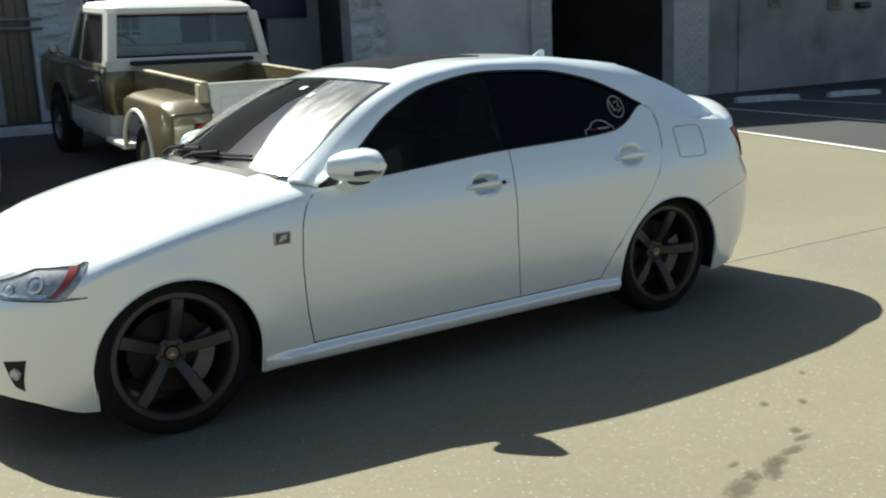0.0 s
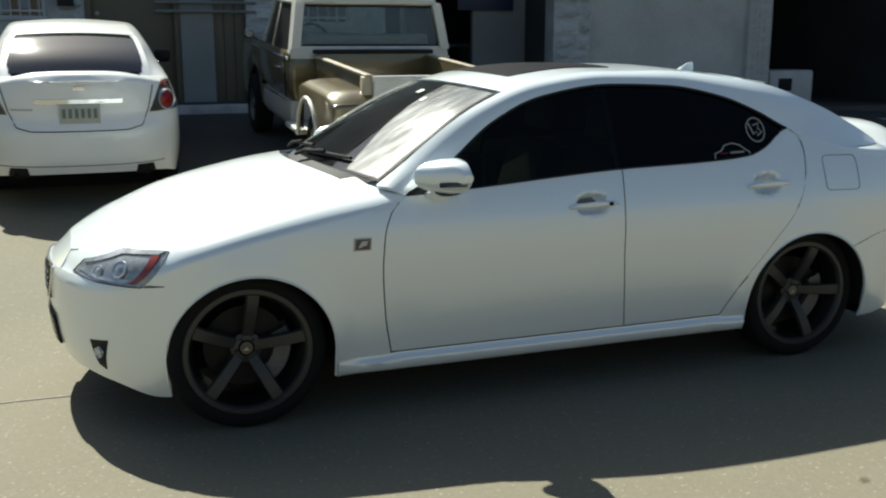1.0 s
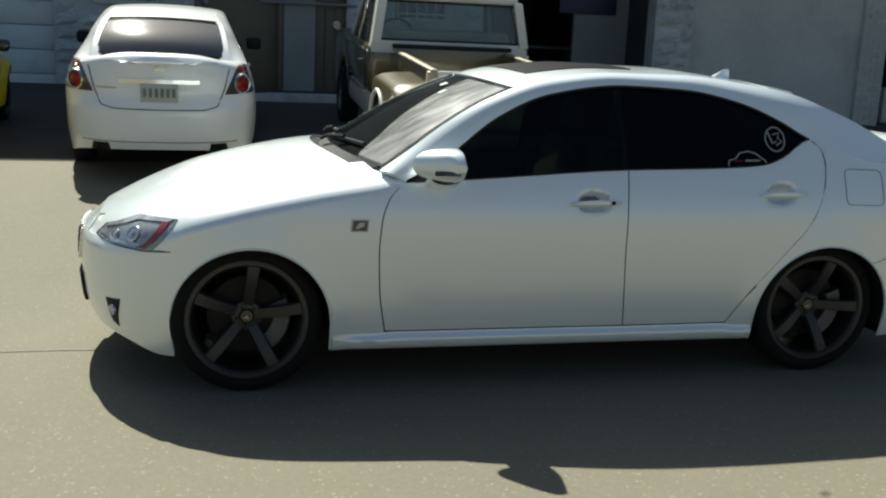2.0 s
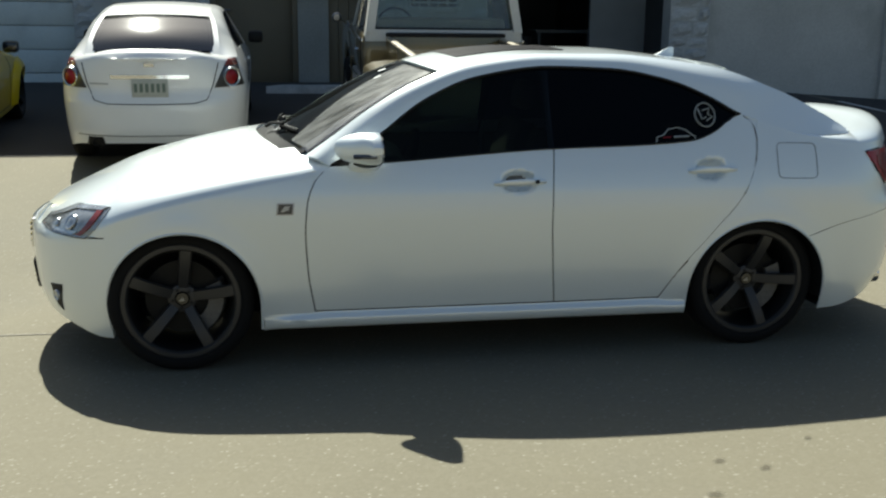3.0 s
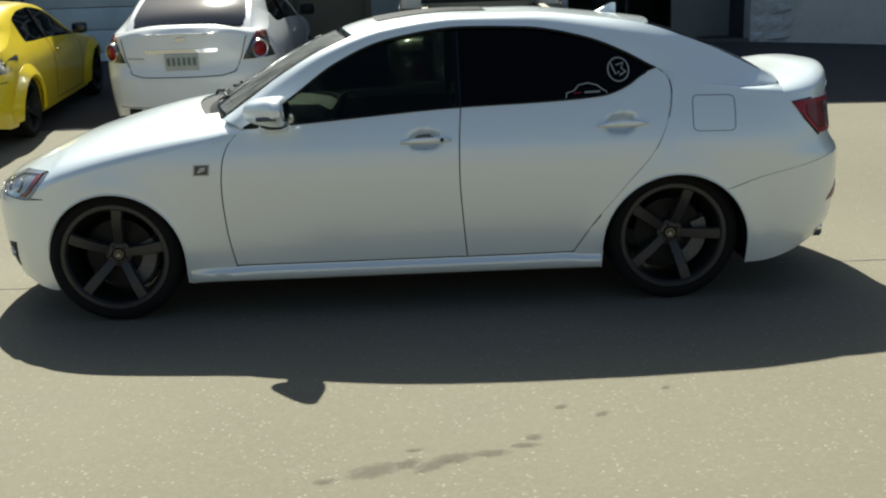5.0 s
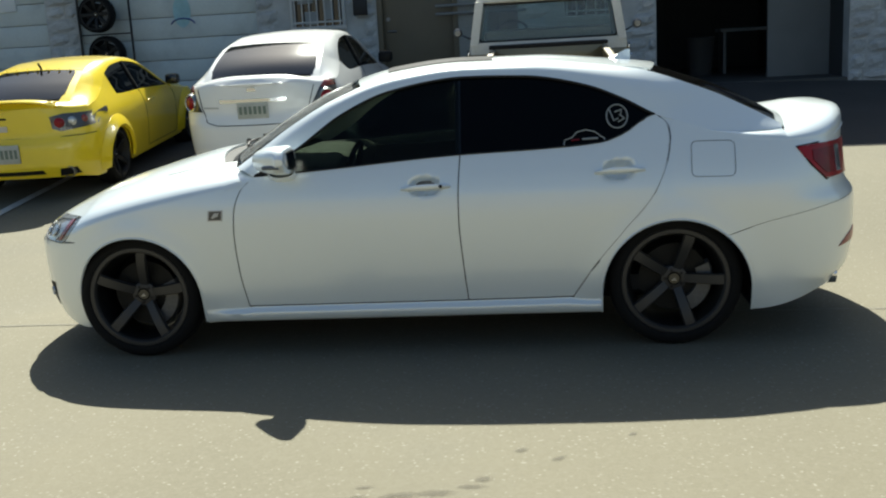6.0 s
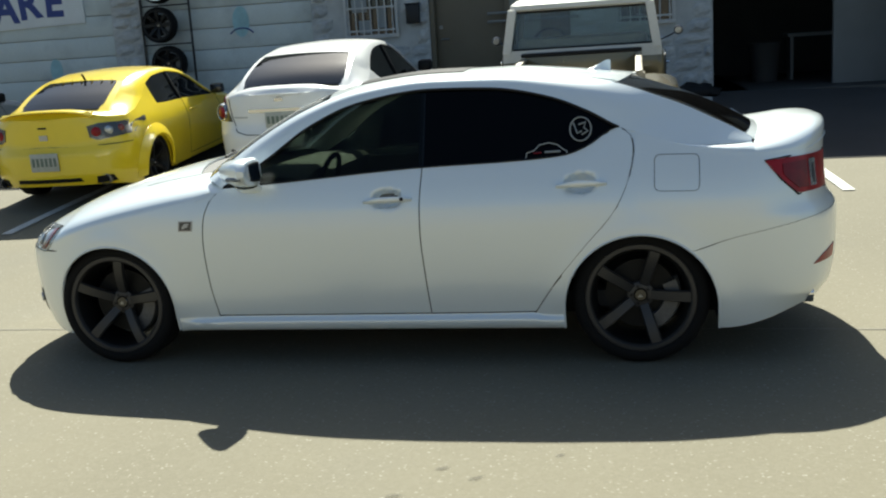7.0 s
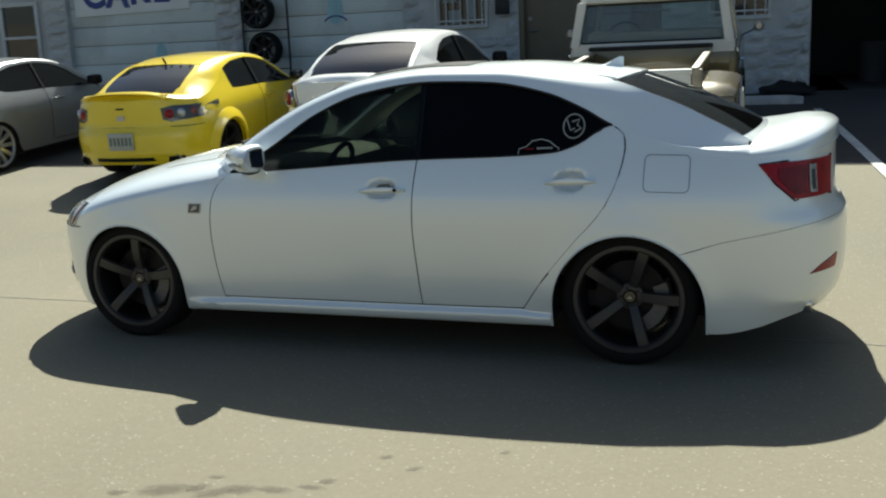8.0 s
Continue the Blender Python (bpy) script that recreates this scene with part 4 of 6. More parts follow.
# roof details
bm_rows = [[B.roof(s, t) + Vector((0, 0, 0.004)) for t in spread(-0.70, 0.70, 14)] for s in spread(3.95, 5.45, 12)]
M_SUNROOF = material("dark_sunroof_glass", (0.008, 0.006, 0.006), 0.35, spec=0.12)
sheet("sunroof", bm_rows, M_SUNROOF, car, (0, 0, 1), "dark glass sunroof panel", 0.004)
rows = []
for t in spread(-0.94, 0.94, 24):
    a, b = B.roof(7.55, t), B.roof(R_IDX, t)
    rows.append([a + Vector((0, 0, 0.002)), a.lerp(b, 0.6) + Vector((0, 0, 0.006)), b + Vector((0.012, 0, 0.006)), b + Vector((0.02 + 0.045 * (1 - t * t), 0, -0.002))])
sheet("roof_lip", rows, M_WHITE, car, (0, 0, 1), "white lip over the rear window", 0.014)
fin = part("antenna_fin", grid([[(1.09 + 0.14 * u + 0.03 * v * (1 - u), w * 0.022 * (1 - v * 0.8) * math.sin(math.pi * (0.12 + 0.8 * u)), 1.392 - 0.012 * u + v * (0.055 * min(1.0, u * 1.25))) for w, v in ((-1, 0), (-1, 0.5), (-0.6, 1), (0.6, 1), (1, 0.5), (1, 0))] for u in spread(0, 1, 8)]), M_WHITE, car, "white shark fin aerial")
rows = [[B.top(-0.80, a, -1) for a in spread(48, 90, 12)] + [B.top(-0.80, a, 1) for a in reversed(spread(48, 88, 12))]]
n = len(rows[0])
rows.append([B.roof(0.15, -0.95 + 1.9 * i / (n - 1)) for i in range(n)])
rows = [[p - Vector((0, 0, 0.012)) for p in rows[0]], [(p.lerp(q, 0.5) - Vector((0, 0, 0.03))) for p, q in zip(*rows)], rows[1]]
sheet("cowl", rows, M_BLACK, car, (0, 0, 1), "black plastic cowl under the windscreen", 0.006)
for y0, y1 in ((-0.45, 0.02), (0.05, 0.52)):
    wp = thing("wiper", "", "")
    wp.parent = car
    a, b = B.roof(0.14, y1 / 0.75) + Vector((-0.04, 0, 0.012)), B.roof(0.42, (y0 + y1) / 1.5) + Vector((-0.012, 0, 0.024))
    part("arm", tube([a, a.lerp(b, 0.3) + Vector((0, 0, 0.012)), b], 0.009, 6), M_BLACK, wp)
    part("blade", tube([B.roof(0.52 - 0.22 * u, (y0 + (y1 - y0) * 1.1 * u) / 0.74) + Vector((-0.008, 0, 0.012)) for u in spread(0, 1, 8)], 0.008, 6), M_BLACK, wp)
def dust_material():
    """A thin film of road dust on glass: streaky, see-through, bright where the sun strikes it."""
    m = bpy.data.materials.new("windscreen_dust")
    m.use_nodes = True
    nt = m.node_tree
    nt.nodes.clear()
    co = nt.nodes.new("ShaderNodeTexCoord")
    sc = nt.nodes.new("ShaderNodeMapping")
    sc.inputs["Scale"].default_value = (3.0, 9.0, 3.0)
    n = nt.nodes.new("ShaderNodeTexNoise")
    n.inputs["Scale"].default_value, n.inputs["Detail"].default_value = 2.2, 6
    r = nt.nodes.new("ShaderNodeMapRange")
    r.inputs[1].default_value, r.inputs[2].default_value, r.inputs[3].default_value, r.inputs[4].default_value = 0.3, 0.7, 0.06, 0.24
    t, d, g = (nt.nodes.new(k) for k in ("ShaderNodeBsdfTransparent", "ShaderNodeBsdfDiffuse", "ShaderNodeBsdfGlossy"))
    d.inputs[0].default_value, g.inputs["Roughness"].default_value = (0.62, 0.63, 0.60, 1), 0.36
    a, b, o = nt.nodes.new("ShaderNodeMixShader"), nt.nodes.new("ShaderNodeMixShader"), nt.nodes.new("ShaderNodeOutputMaterial")
    a.inputs[0].default_value = 0.22
    for x, y in ((co.outputs["Object"], sc.inputs[0]), (sc.outputs[0], n.inputs["Vector"]), (n.outputs[0], r.inputs[0]), (d.outputs[0], a.inputs[1]), (g.outputs[0], a.inputs[2]), (r.outputs[0], b.inputs[0]), (t.outputs[0], b.inputs[1]), (a.outputs[0], b.inputs[2]), (b.outputs[0], o.inputs[0])):
        nt.links.new(x, y)
    return m


M_DUST = dust_material()
for side in (-1, 1):
    rows = []
    for v in spread(0, 1, 14):
        s_, edge = 0.2 + (A_IDX - 0.32) * v, 0.66 - 0.34 * v
        rows.append([B.roof(s_, side * (edge + (0.97 - edge) * u)) + Vector((-0.002, 0, 0.003)) for u in spread(0, 1, 8)])
    sheet("dust_film", rows, M_DUST, car, (-1, 0, 1), "pale dust on the windscreen beside the wiped area", 0.0)
# windscreen stickers
for s, t, w in ((2.75, -0.45, 0.05), (2.95, -0.22, 0.08)):
    sheet("screen_label", [[B.roof(s + 0.12 * j, t + w * i) + Vector((-0.003, 0, 0.004)) for i in (0, 1)] for j in (0, 1)], M_STICK, car, (-1, 0, 1), "white label on the windscreen", 0.001)

# inside
for x, y in ((0.02, -0.36), (0.02, 0.36)):
    seat(car, x, y, 0.36)
part("rear_bench", box((0.62, -0.6, 0.36), (1.1, 0.6, 0.56), 0.06), M_SEAT, car)
part("rear_backrest", box((0.0, -0.6, 0.0), (0.14, 0.6, 0.52), 0.05, Matrix.Translation((1.05, 0, 0.48)) @ Matrix.Rotation(radians(20), 4, "Y")), M_SEAT, car)
part("parcel_shelf", box((1.25, -0.58, 0.96), (1.75, 0.58, 0.98), 0.01), M_DASH, car)
rows = []
for y in spread(-0.68, 0.68, 24):
    hood = 0.035 * math.exp(-(((y + 0.36) / 0.16) ** 2))
    far = 0.10 * (1 - (y / 0.7) ** 2)
    rows.append([(-0.74 - far, y, 0.90), (-0.66 - far * 0.6, y, 0.945), (-0.52, y, 0.955 + hood * 0.6), (-0.38, y, 0.945 + hood), (-0.335, y, 0.92 + hood), (-0.33, y, 0.86), (-0.38, y, 0.70), (-0.45, y, 0.55)])
sheet("dashboard", rows, M_DASH, car, (0, 0, 1), "pale grey beige dashboard", 0.02)
for side in (-1, 1):   # trim inside the doors
    for x0, x1 in ((-0.62, 0.32), (0.35, 1.0)):
        part("door_card", box((x0, side * 0.79 - 0.02, 0.34), (x1, side * 0.79 + 0.02, 0.90), 0.015), M_SEAT, car)
sheet("headliner", [[B.roof(s, t * 0.96) - Vector((0, 0, 0.03)) for t in spread(-1, 1, 16)] for s in spread(A_IDX + 0.1, R_IDX, 12)], M_SEAT, car, (0, 0, -1), "grey fabric headliner", 0.006)
ring = [(-0.30 + 0.06 * math.sin(t), -0.36 + 0.175 * math.cos(t), 0.86 + 0.165 * math.sin(t)) for t in spread(0, 2 * math.pi, 28)]
sw = thing("steering_wheel", "", "")
sw.parent = car
part("ring", tube(ring, 0.015, 8), M_BLACK, sw)
part("hub", box((-0.34, -0.44, 0.80), (-0.29, -0.28, 0.90), 0.02), M_BLACK, sw)
part("mirror", box((-0.14, -0.12, 1.27), (-0.11, 0.12, 1.33), 0.012), M_BLACK, car, "black inside mirror")
part("cabin_floor", box((-0.95, -0.72, 0.26), (1.3, 0.72, 0.34)), M_UNDER, car)
for x, y in ((2.115, -0.60), (2.115, 0.60)):
    part("exhaust_tip", lathe([(0.034, -0.12), (0.044, -0.12), (0.046, 0.06), (0.042, 0.062), (0.036, 0.06), (0.034, -0.1)], 20, "x"), M_CHROME, car).location = (x, y, 0.285)


# ---- parked cars along the building ----
def parked(name, label, at, scale, paint, glass_mat, wheels, rim_mats, tail=None, deck=0.0, rim=0.225, spokes=5, cabin=1.0, rear=0.97, glass_end=1.262):
    """A parked saloon or coupe whose nose points at the wall."""
    ob = thing(name, label, "car")
    bd = Body(scale, 0.0, deck, (-1.347, 0.31, 0.352), (1.362, 0.31, 0.352), tail, cabin)
    for side in (-1, 1):
        rows = []
        cols = arch_columns(bd.arches[0], -2.11, 0.0, 12, 24) + arch_columns(bd.arches[1], 0.02, 2.12, 12, 24) + [2.17, 2.22, 2.26, 2.29, 2.31, 2.33, 2.345, 2.35]
        for x in cols:
            low = bd.arch(x, max(0.2, bd.bot(x)))
            high = bd.zsh(x) if x < -0.7 else (bd.belt(x) if x <= 1.9 else bd.zsh(x))
            low = min(low, high - 0.01)
            rows.append([bd.pt(x, low + (high - low) * v, side) for v in spread(0, 1, 16)])
        sheet("body_side", rows, paint, ob, (0, side, 0))
        side_glass(bd, ob, -0.66, glass_end, glass_mat, side, "side_window", "dark side window")
        if glass_end < 1.2:
            side_glass(bd, ob, glass_end, 1.262, paint, side, "quarter_panel", inset=0.001)
        part("pillar", tube([bd.pt(0.335, z, side, -0.004) for z in spread(1.0, 1.35, 5)], 0.016), M_BLACK, ob)
        seam(bd, ob, [(-0.70, 0.925), (-0.80, 0.76), (-0.80, 0.44), (-0.772, 0.268), (0.35, 0.268), (0.33, 0.5), (0.335, 0.985)], side, "door_gap", 0.004)
        bm = bmesh.new()
        add_box(bm, (-0.62, -0.09, 0.94), (-0.46, 0.09, 1.08), 0.04)
        bmesh.ops.transform(bm, matrix=Matrix.Translation((0, side * 0.97, 0)), verts=bm.verts)
        bmesh.ops.scale(bm, vec=scale, verts=bm.verts)
        part("door_mirror", bm, M_BLACK if paint is not M_YELLOW else M_GLOSS, ob)
        part("door_handle", box((0.06 * scale[0], (side * 0.89 - 0.015) * scale[1], 0.82 * scale[2]), (0.26 * scale[0], (side * 0.89 + 0.015) * scale[1], 0.85 * scale[2]), 0.01), paint, ob)
    rows = [[bd.top(x, a, -1) for a in spread(0, 90, 14)] + [bd.top(x, a, 1) for a in reversed(spread(0, 84, 14))] for x in [-2.09, -2.05, -2.0] + spread(-1.92, -0.78, 16)]
    sheet("bonnet", rows, paint, ob, (0, 0, 1))
    rows = [[bd.top(x, a, -1) for a in spread(0, 90, 20)] + [bd.top(x, a, 1) for a in reversed(spread(0, 86, 20))] for x in [1.88] + spread(1.92, 2.15, 8) + [2.2, 2.25, 2.29, 2.32, 2.34, 2.35]]
    sheet("boot_lid", rows, paint, ob, (0, 0, 1))
    glasshouse(bd, ob, paint, glass_mat, glass_mat, rear=rear)
    underbody(bd, ob)
    for x in (-1.347, 1.362):
        for side in (-1, 1):
            wheel(ob, (x * scale[0], side * 0.77 * scale[1], wheels), side, wheels, rim, 0.2, 17, 0.05, spokes, rim_mats, (0.05, 0.055))
    part("cabin_floor", box((-0.9 * scale[0], -0.7 * scale[1], 0.3 * scale[2]), (1.7 * scale[0], 0.7 * scale[1], 0.36 * scale[2])), M_UNDER, ob)
    for y in (-0.36, 0.36):
        seat(ob, 0.0, y * scale[1], 0.34 * scale[2], 0.9)
    part("rear_seat", box((0.8 * scale[0], -0.6 * scale[1], 0.4 * scale[2]), (1.15 * scale[0], 0.6 * scale[1], 1.02 * scale[2]), 0.06), M_SEAT, ob)
    ob.matrix_world = at
    return ob, bd


def plate(ob, bd, z, w=0.15, h=0.075, out=0.012):
    p = end_pt(bd, 0.0, z, 1, out)
    pl = part("licence_plate", box((p.x - 0.006, -w, p.z - h), (p.x + 0.006, w, p.z + h), 0.003), M_PLATE, ob, "licence plate with plain dark bars")
    for i in range(6):
        y = -w * 0.78 + i * w * 0.31
        part("bar", box((p.x + 0.006, y - w * 0.09, p.z - h * 0.45), (p.x + 0.009, y + w * 0.09, p.z + h * 0.5)), M_PLATEINK, pl)


def lean(x, y, turn=0.0):
    """The pose of a thing parked nose to the wall on the sloping lot."""
    rise = (ground_z(x, y + 2.6) - ground_z(x, y)) / 2.6
    return Matrix.Translation((x, y, ground_z(x, y))) @ Matrix.Rotation(radians(turn), 4, "Z") @ Matrix.Rotation(math.atan(rise), 4, "X") @ Matrix.Rotation(radians(-90), 4, "Z")


flat_tail = curve((0.0, -0.12), (0.25, -0.05), (0.4, 0.0), (0.6, 0.0), (0.68, -0.02), (0.72, -0.05), (0.95, -0.05), (1.1, -0.06))
KA = (0.94, 0.875, 0.918)
REAR_A = 3.35
alt, bda = parked("white_parked_sedan", "white parked sedan with round red taillights and licence plate", lean(-1.90, REAR_A + 2.35 * KA[0]), KA, M_WHITE2, M_TINT, 0.29, (M_STEEL, M_RIM_DARK), flat_tail, -0.02, cabin=0.95, rear=0.92)
for sg in (-1, 1):
    f = (lambda p: p) if sg > 0 else mirror_y
    lampo = sheet("taillight", end_patch(bda, f([(0.59, 0.765), (0.868, 0.760)]), f([(0.715, 1.02), (0.79, 1.008)]), 1, 0.006), M_LAMPBED, alt, (1, 0, 0), "dark taillight with round red lens", 0.01)
    p = end_pt(bda, sg * 0.745, 0.850, 1, 0.012)
    for rr, mat_, nm in ((0.088, M_LAMP, "chrome_ring"), (0.066, M_RED, "red_lens")):
        bm = lathe([(0.0, 0.022), (rr * 0.7, 0.018), (rr, 0.0), (rr, -0.03)], 24, "x")
        bmesh.ops.transform(bm, matrix=Matrix.Translation(p + Vector((0.004 if rr < 0.08 else 0, 0, 0))) @ Matrix.Rotation(radians(sg * 38), 4, "Z"), verts=bm.verts)
        if nm == "chrome_ring":
            bm.free()
            bm = lathe([(rr * 0.76, 0.016), (rr * 0.9, 0.02), (rr, 0.0), (rr, -0.03)], 24, "x")
            bmesh.ops.transform(bm, matrix=Matrix.Translation(p) @ Matrix.Rotation(radians(sg * 38), 4, "Z"), verts=bm.verts)
        part(nm, bm, mat_, lampo)
    sheet("amber_lens", end_patch(bda, f([(0.69, 0.955), (0.81, 0.95)]), f([(0.715, 1.012), (0.79, 1.0)]), 1, 0.012), M_AMBER, lampo, (1, 0, 0), "", 0.006)
    sheet("exhaust_recess", end_patch(bda, f([(0.44, 0.25), (0.62, 0.26)]), f([(0.46, 0.33), (0.60, 0.33)]), 1, 0.005), M_BLACK, alt, (1, 0, 0), "dark exhaust cut-out", 0.004)
    pe = end_pt(bda, sg * 0.53, 0.28, 1, -0.05)
    part("exhaust_tip", lathe([(0.024, -0.06), (0.034, -0.06), (0.036, 0.06), (0.030, 0.06), (0.028, 0.0)], 16, "x"), M_DISC, alt).location = pe
sheet("chrome_strip", end_patch(bda, [(-0.36, 0.855), (0.36, 0.855)], [(-0.36, 0.89), (0.36, 0.89)], 1, 0.010), M_CHROME, alt, (1, 0, 0), "chrome strip over the plate", 0.012)
sheet("rear_badge", end_patch(bda, [(-0.05, 0.965), (0.05, 0.965)], [(-0.04, 0.995), (0.04, 0.995)], 1, 0.008), M_CHROME, alt, (1, 0, 0), "", 0.006)
bm = bmesh.new()
add_tube(bm, [end_pt(bda, y, z, 1, 0.002) for y, z in [polyline([(-0.63, 0.985), (-0.58, 0.80), (-0.52, 0.665), (-0.40, 0.635), (0.0, 0.632), (0.40, 0.635), (0.52, 0.665), (0.58, 0.80), (0.63, 0.985)], i / 70) for i in range(71)]], 0.004, 5)
part("boot_gap", bm, M_BLACK, alt)
bm = bmesh.new()
add_tube(bm, [end_pt(bda, y, 0.345, 1, 0.001) for y in spread(-0.7, 0.7, 20)], 0.003, 5)
part("bumper_line", bm, M_BLACK, alt)
sheet("lettering", end_patch(bda, [(-0.56, 0.80), (-0.38, 0.80)], [(-0.56, 0.815), (-0.38, 0.815)], 1, 0.005), M_SILVER, alt, (1, 0, 0), "silver lettering as a plain bar", 0.002)
plate(alt, bda, 0.775, 0.145, 0.075)

KR = (0.90, 0.83, 0.835)
rx, bdr = parked("yellow_coupe", "bright yellow sports coupe with boot spoiler and dark wheels", lean(-4.26, 3.02 + 2.35 * KR[0], 3), KR, M_YELLOW, M_TINT, 0.285, (M_RIM_DARK, M_RIM_DARK), flat_tail, 0.0, 0.235, cabin=0.90, rear=0.86, glass_end=1.02)
for sg in (-1, 1):
    f = (lambda p: p) if sg > 0 else mirror_y
    lampo = sheet("taillight", end_patch(bdr, f([(0.52, 0.80), (0.60, 0.765), (0.87, 0.79)]), f([(0.50, 0.93), (0.62, 0.955), (0.86, 0.935)]), 1, 0.006, 18, 8), M_LAMPBED, rx, (1, 0, 0), "smoked taillight with round lenses", 0.01)
    for yy, zz, rr, mat_ in ((0.59, 0.86, 0.045, M_RED), (0.70, 0.865, 0.042, M_LAMP), (0.79, 0.87, 0.034, M_AMBER)):
        bm = lathe([(0.0, 0.014), (rr * 0.7, 0.010), (rr, 0.0), (rr, -0.02)], 20, "x")
        bmesh.ops.transform(bm, matrix=Matrix.Translation(end_pt(bdr, sg * yy, zz, 1, 0.012)) @ Matrix.Rotation(radians(sg * (20 + 40 * (yy - 0.5))), 4, "Z"), verts=bm.verts)
        part("lens", bm, mat_, lampo)
    pe = end_pt(bdr, sg * 0.62, 0.315, 1, -0.03)
    part("exhaust_tip", lathe([(0.040, -0.06), (0.050, -0.06), (0.054, 0.05), (0.048, 0.052), (0.042, 0.0)], 18, "x"), M_STEEL, rx).location = pe
    sheet("exhaust_recess", end_patch(bdr, f([(0.53, 0.275), (0.72, 0.28)]), f([(0.55, 0.36), (0.70, 0.36)]), 1, 0.004), M_BLACK, rx, (1, 0, 0), "", 0.004)
    # flared arch
    for xc, zc, r in bdr.arches:
        rows = []
        for i in range(31):
            a = radians(-8 + 196 * i / 30)
            row = []
            for q, o in ((0.0, 0.03), (0.03, 0.055), (0.08, 0.045), (0.15, 0.004)):
                x, z = xc + (r + q) * math.cos(a), zc + (r + q) * math.sin(a)
                row.append(bdr.place(x, sg * (bdr.y(x, min(z, 0.9)) + o), z))
            rows.append(row)
        sheet("arch_flare", rows, M_YELLOW, rx, (0, sg, 0), thick=0.01)
rows = []
for i in range(-20, 21):
    u = i / 20
    x = 2.30 - 0.10 * abs(u) ** 3
    z = 1.055 + 0.045 * (1 - abs(u) ** 4) - 0.03 * abs(u) ** 2
    rows.append([Vector(((x + a) * KR[0], 0.58 * u * KR[1], (z + b) * KR[2])) for a, b in ((-0.20, 0.0), (-0.08, 0.022), (0.0, 0.03), (0.015, 0.018), (-0.06, -0.002), (-0.2, -0.012))])
part("boot_spoiler", grid(rows, True), M_YELLOW, rx)
for y in (-0.5, 0.5):
    part("spoiler_post", box((2.1 * KR[0], (y - 0.05) * KR[1], 1.02 * KR[2]), (2.2 * KR[0], (y + 0.05) * KR[1], 1.09 * KR[2]), 0.01), M_YELLOW, rx)
sheet("diffuser", end_patch(bdr, [(-0.40, 0.315), (0.40, 0.315)], [(-0.38, 0.36), (0.38, 0.36)], 1, 0.005), M_BLACK, rx, (1, 0, 0), "black mesh in the bumper", 0.004)
for i in range(7):
    s_, t_ = 8.02, -0.72 + 0.24 * i
    p = bdr.roof(s_, t_)
    part("roof_tooth", grid([[p + Vector((0.09 * u, w * 0.012 * (1 - u), 0.035 * math.sin(math.pi * u * 0.8 + 0.3) - 0.03 * u)) for w in (-1, 0, 1)] for u in spread(0, 1, 4)]), M_YELLOW, rx)
part("roof_aerial", tube([bdr.roof(7.9, 0.05), bdr.roof(7.9, 0.05) + Vector((0.05, 0, 0.06))], 0.012, 6), M_BLACK, rx)
sheet("rear_badge", end_patch(bdr, [(-0.05, 0.80), (0.05, 0.80)], [(-0.05, 0.86), (0.05, 0.86)], 1, 0.008), M_SILVER, rx, (1, 0, 0), "", 0.004)
sheet("keyhole_strip", end_patch(bdr, [(-0.05, 0.93), (0.05, 0.93)], [(-0.05, 0.95), (0.05, 0.95)], 1, 0.006), M_BLACK, rx, (1, 0, 0), "", 0.004)
bm = bmesh.new()
add_tube(bm, [end_pt(bdr, y, z, 1, 0.002) for y, z in [polyline([(-0.86, 0.70), (-0.4, 0.715), (0.0, 0.72), (0.4, 0.715), (0.86, 0.70)], i / 60) for i in range(61)]], 0.004, 5)
part("bumper_gap", bm, M_BLACK, rx)
plate(rx, bdr, 0.56, 0.14, 0.085)

KG = (0.92, 0.88, 0.86)
gr, bdg = parked("grey_coupe", "silver grey coupe with bright multi-spoke alloy wheels", lean(-7.22, 3.0 + 2.35 * KG[0]), KG, M_GREY, M_TINT, 0.29, (M_SILVER, M_RIM_DARK), flat_tail, 0.0, 0.24, 10)
for sg in (-1, 1):
    f = (lambda p: p) if sg > 0 else mirror_y
    sheet("taillight", end_patch(bdg, f([(0.55, 0.78), (0.86, 0.78)]), f([(0.58, 0.92), (0.85, 0.92)]), 1, 0.006), M_RED, gr, (1, 0, 0), "red taillight", 0.01)
plate(gr, bdg, 0.72, 0.14, 0.075)


# ---- old step-side pickup ----
M_CREAM = material("aged_cream_paint", (0.57, 0.555, 0.505), 0.5, var=0.06, scale=3, fine=0.06, fine_scale=40, coat=0.2)
M_GOLD = material("faded_gold_olive_paint", (0.120, 0.094, 0.040), 0.32, metal=0.3, var=0.12, scale=2.5, fine=0.08, fine_scale=50, coat=0.9)
M_RAIL = material("worn_tan_paint", (0.33, 0.28, 0.19), 0.5, var=0.2, scale=6, fine=0.15, fine_scale=50, dirt=(0.12, 0.09, 0.06), dirt_scale=9, dirt_amount=0.4)
M_WOOD = material("weathered_bed_wood", (0.16, 0.11, 0.06), 0.8, var=0.3, scale=7, fine=0.3, fine_scale=60)
M_GREENGLASS = glass("greenish_clear_glass", (0.80, 0.85, 0.82), 0.02, 1.45, 0.05, 0.5)


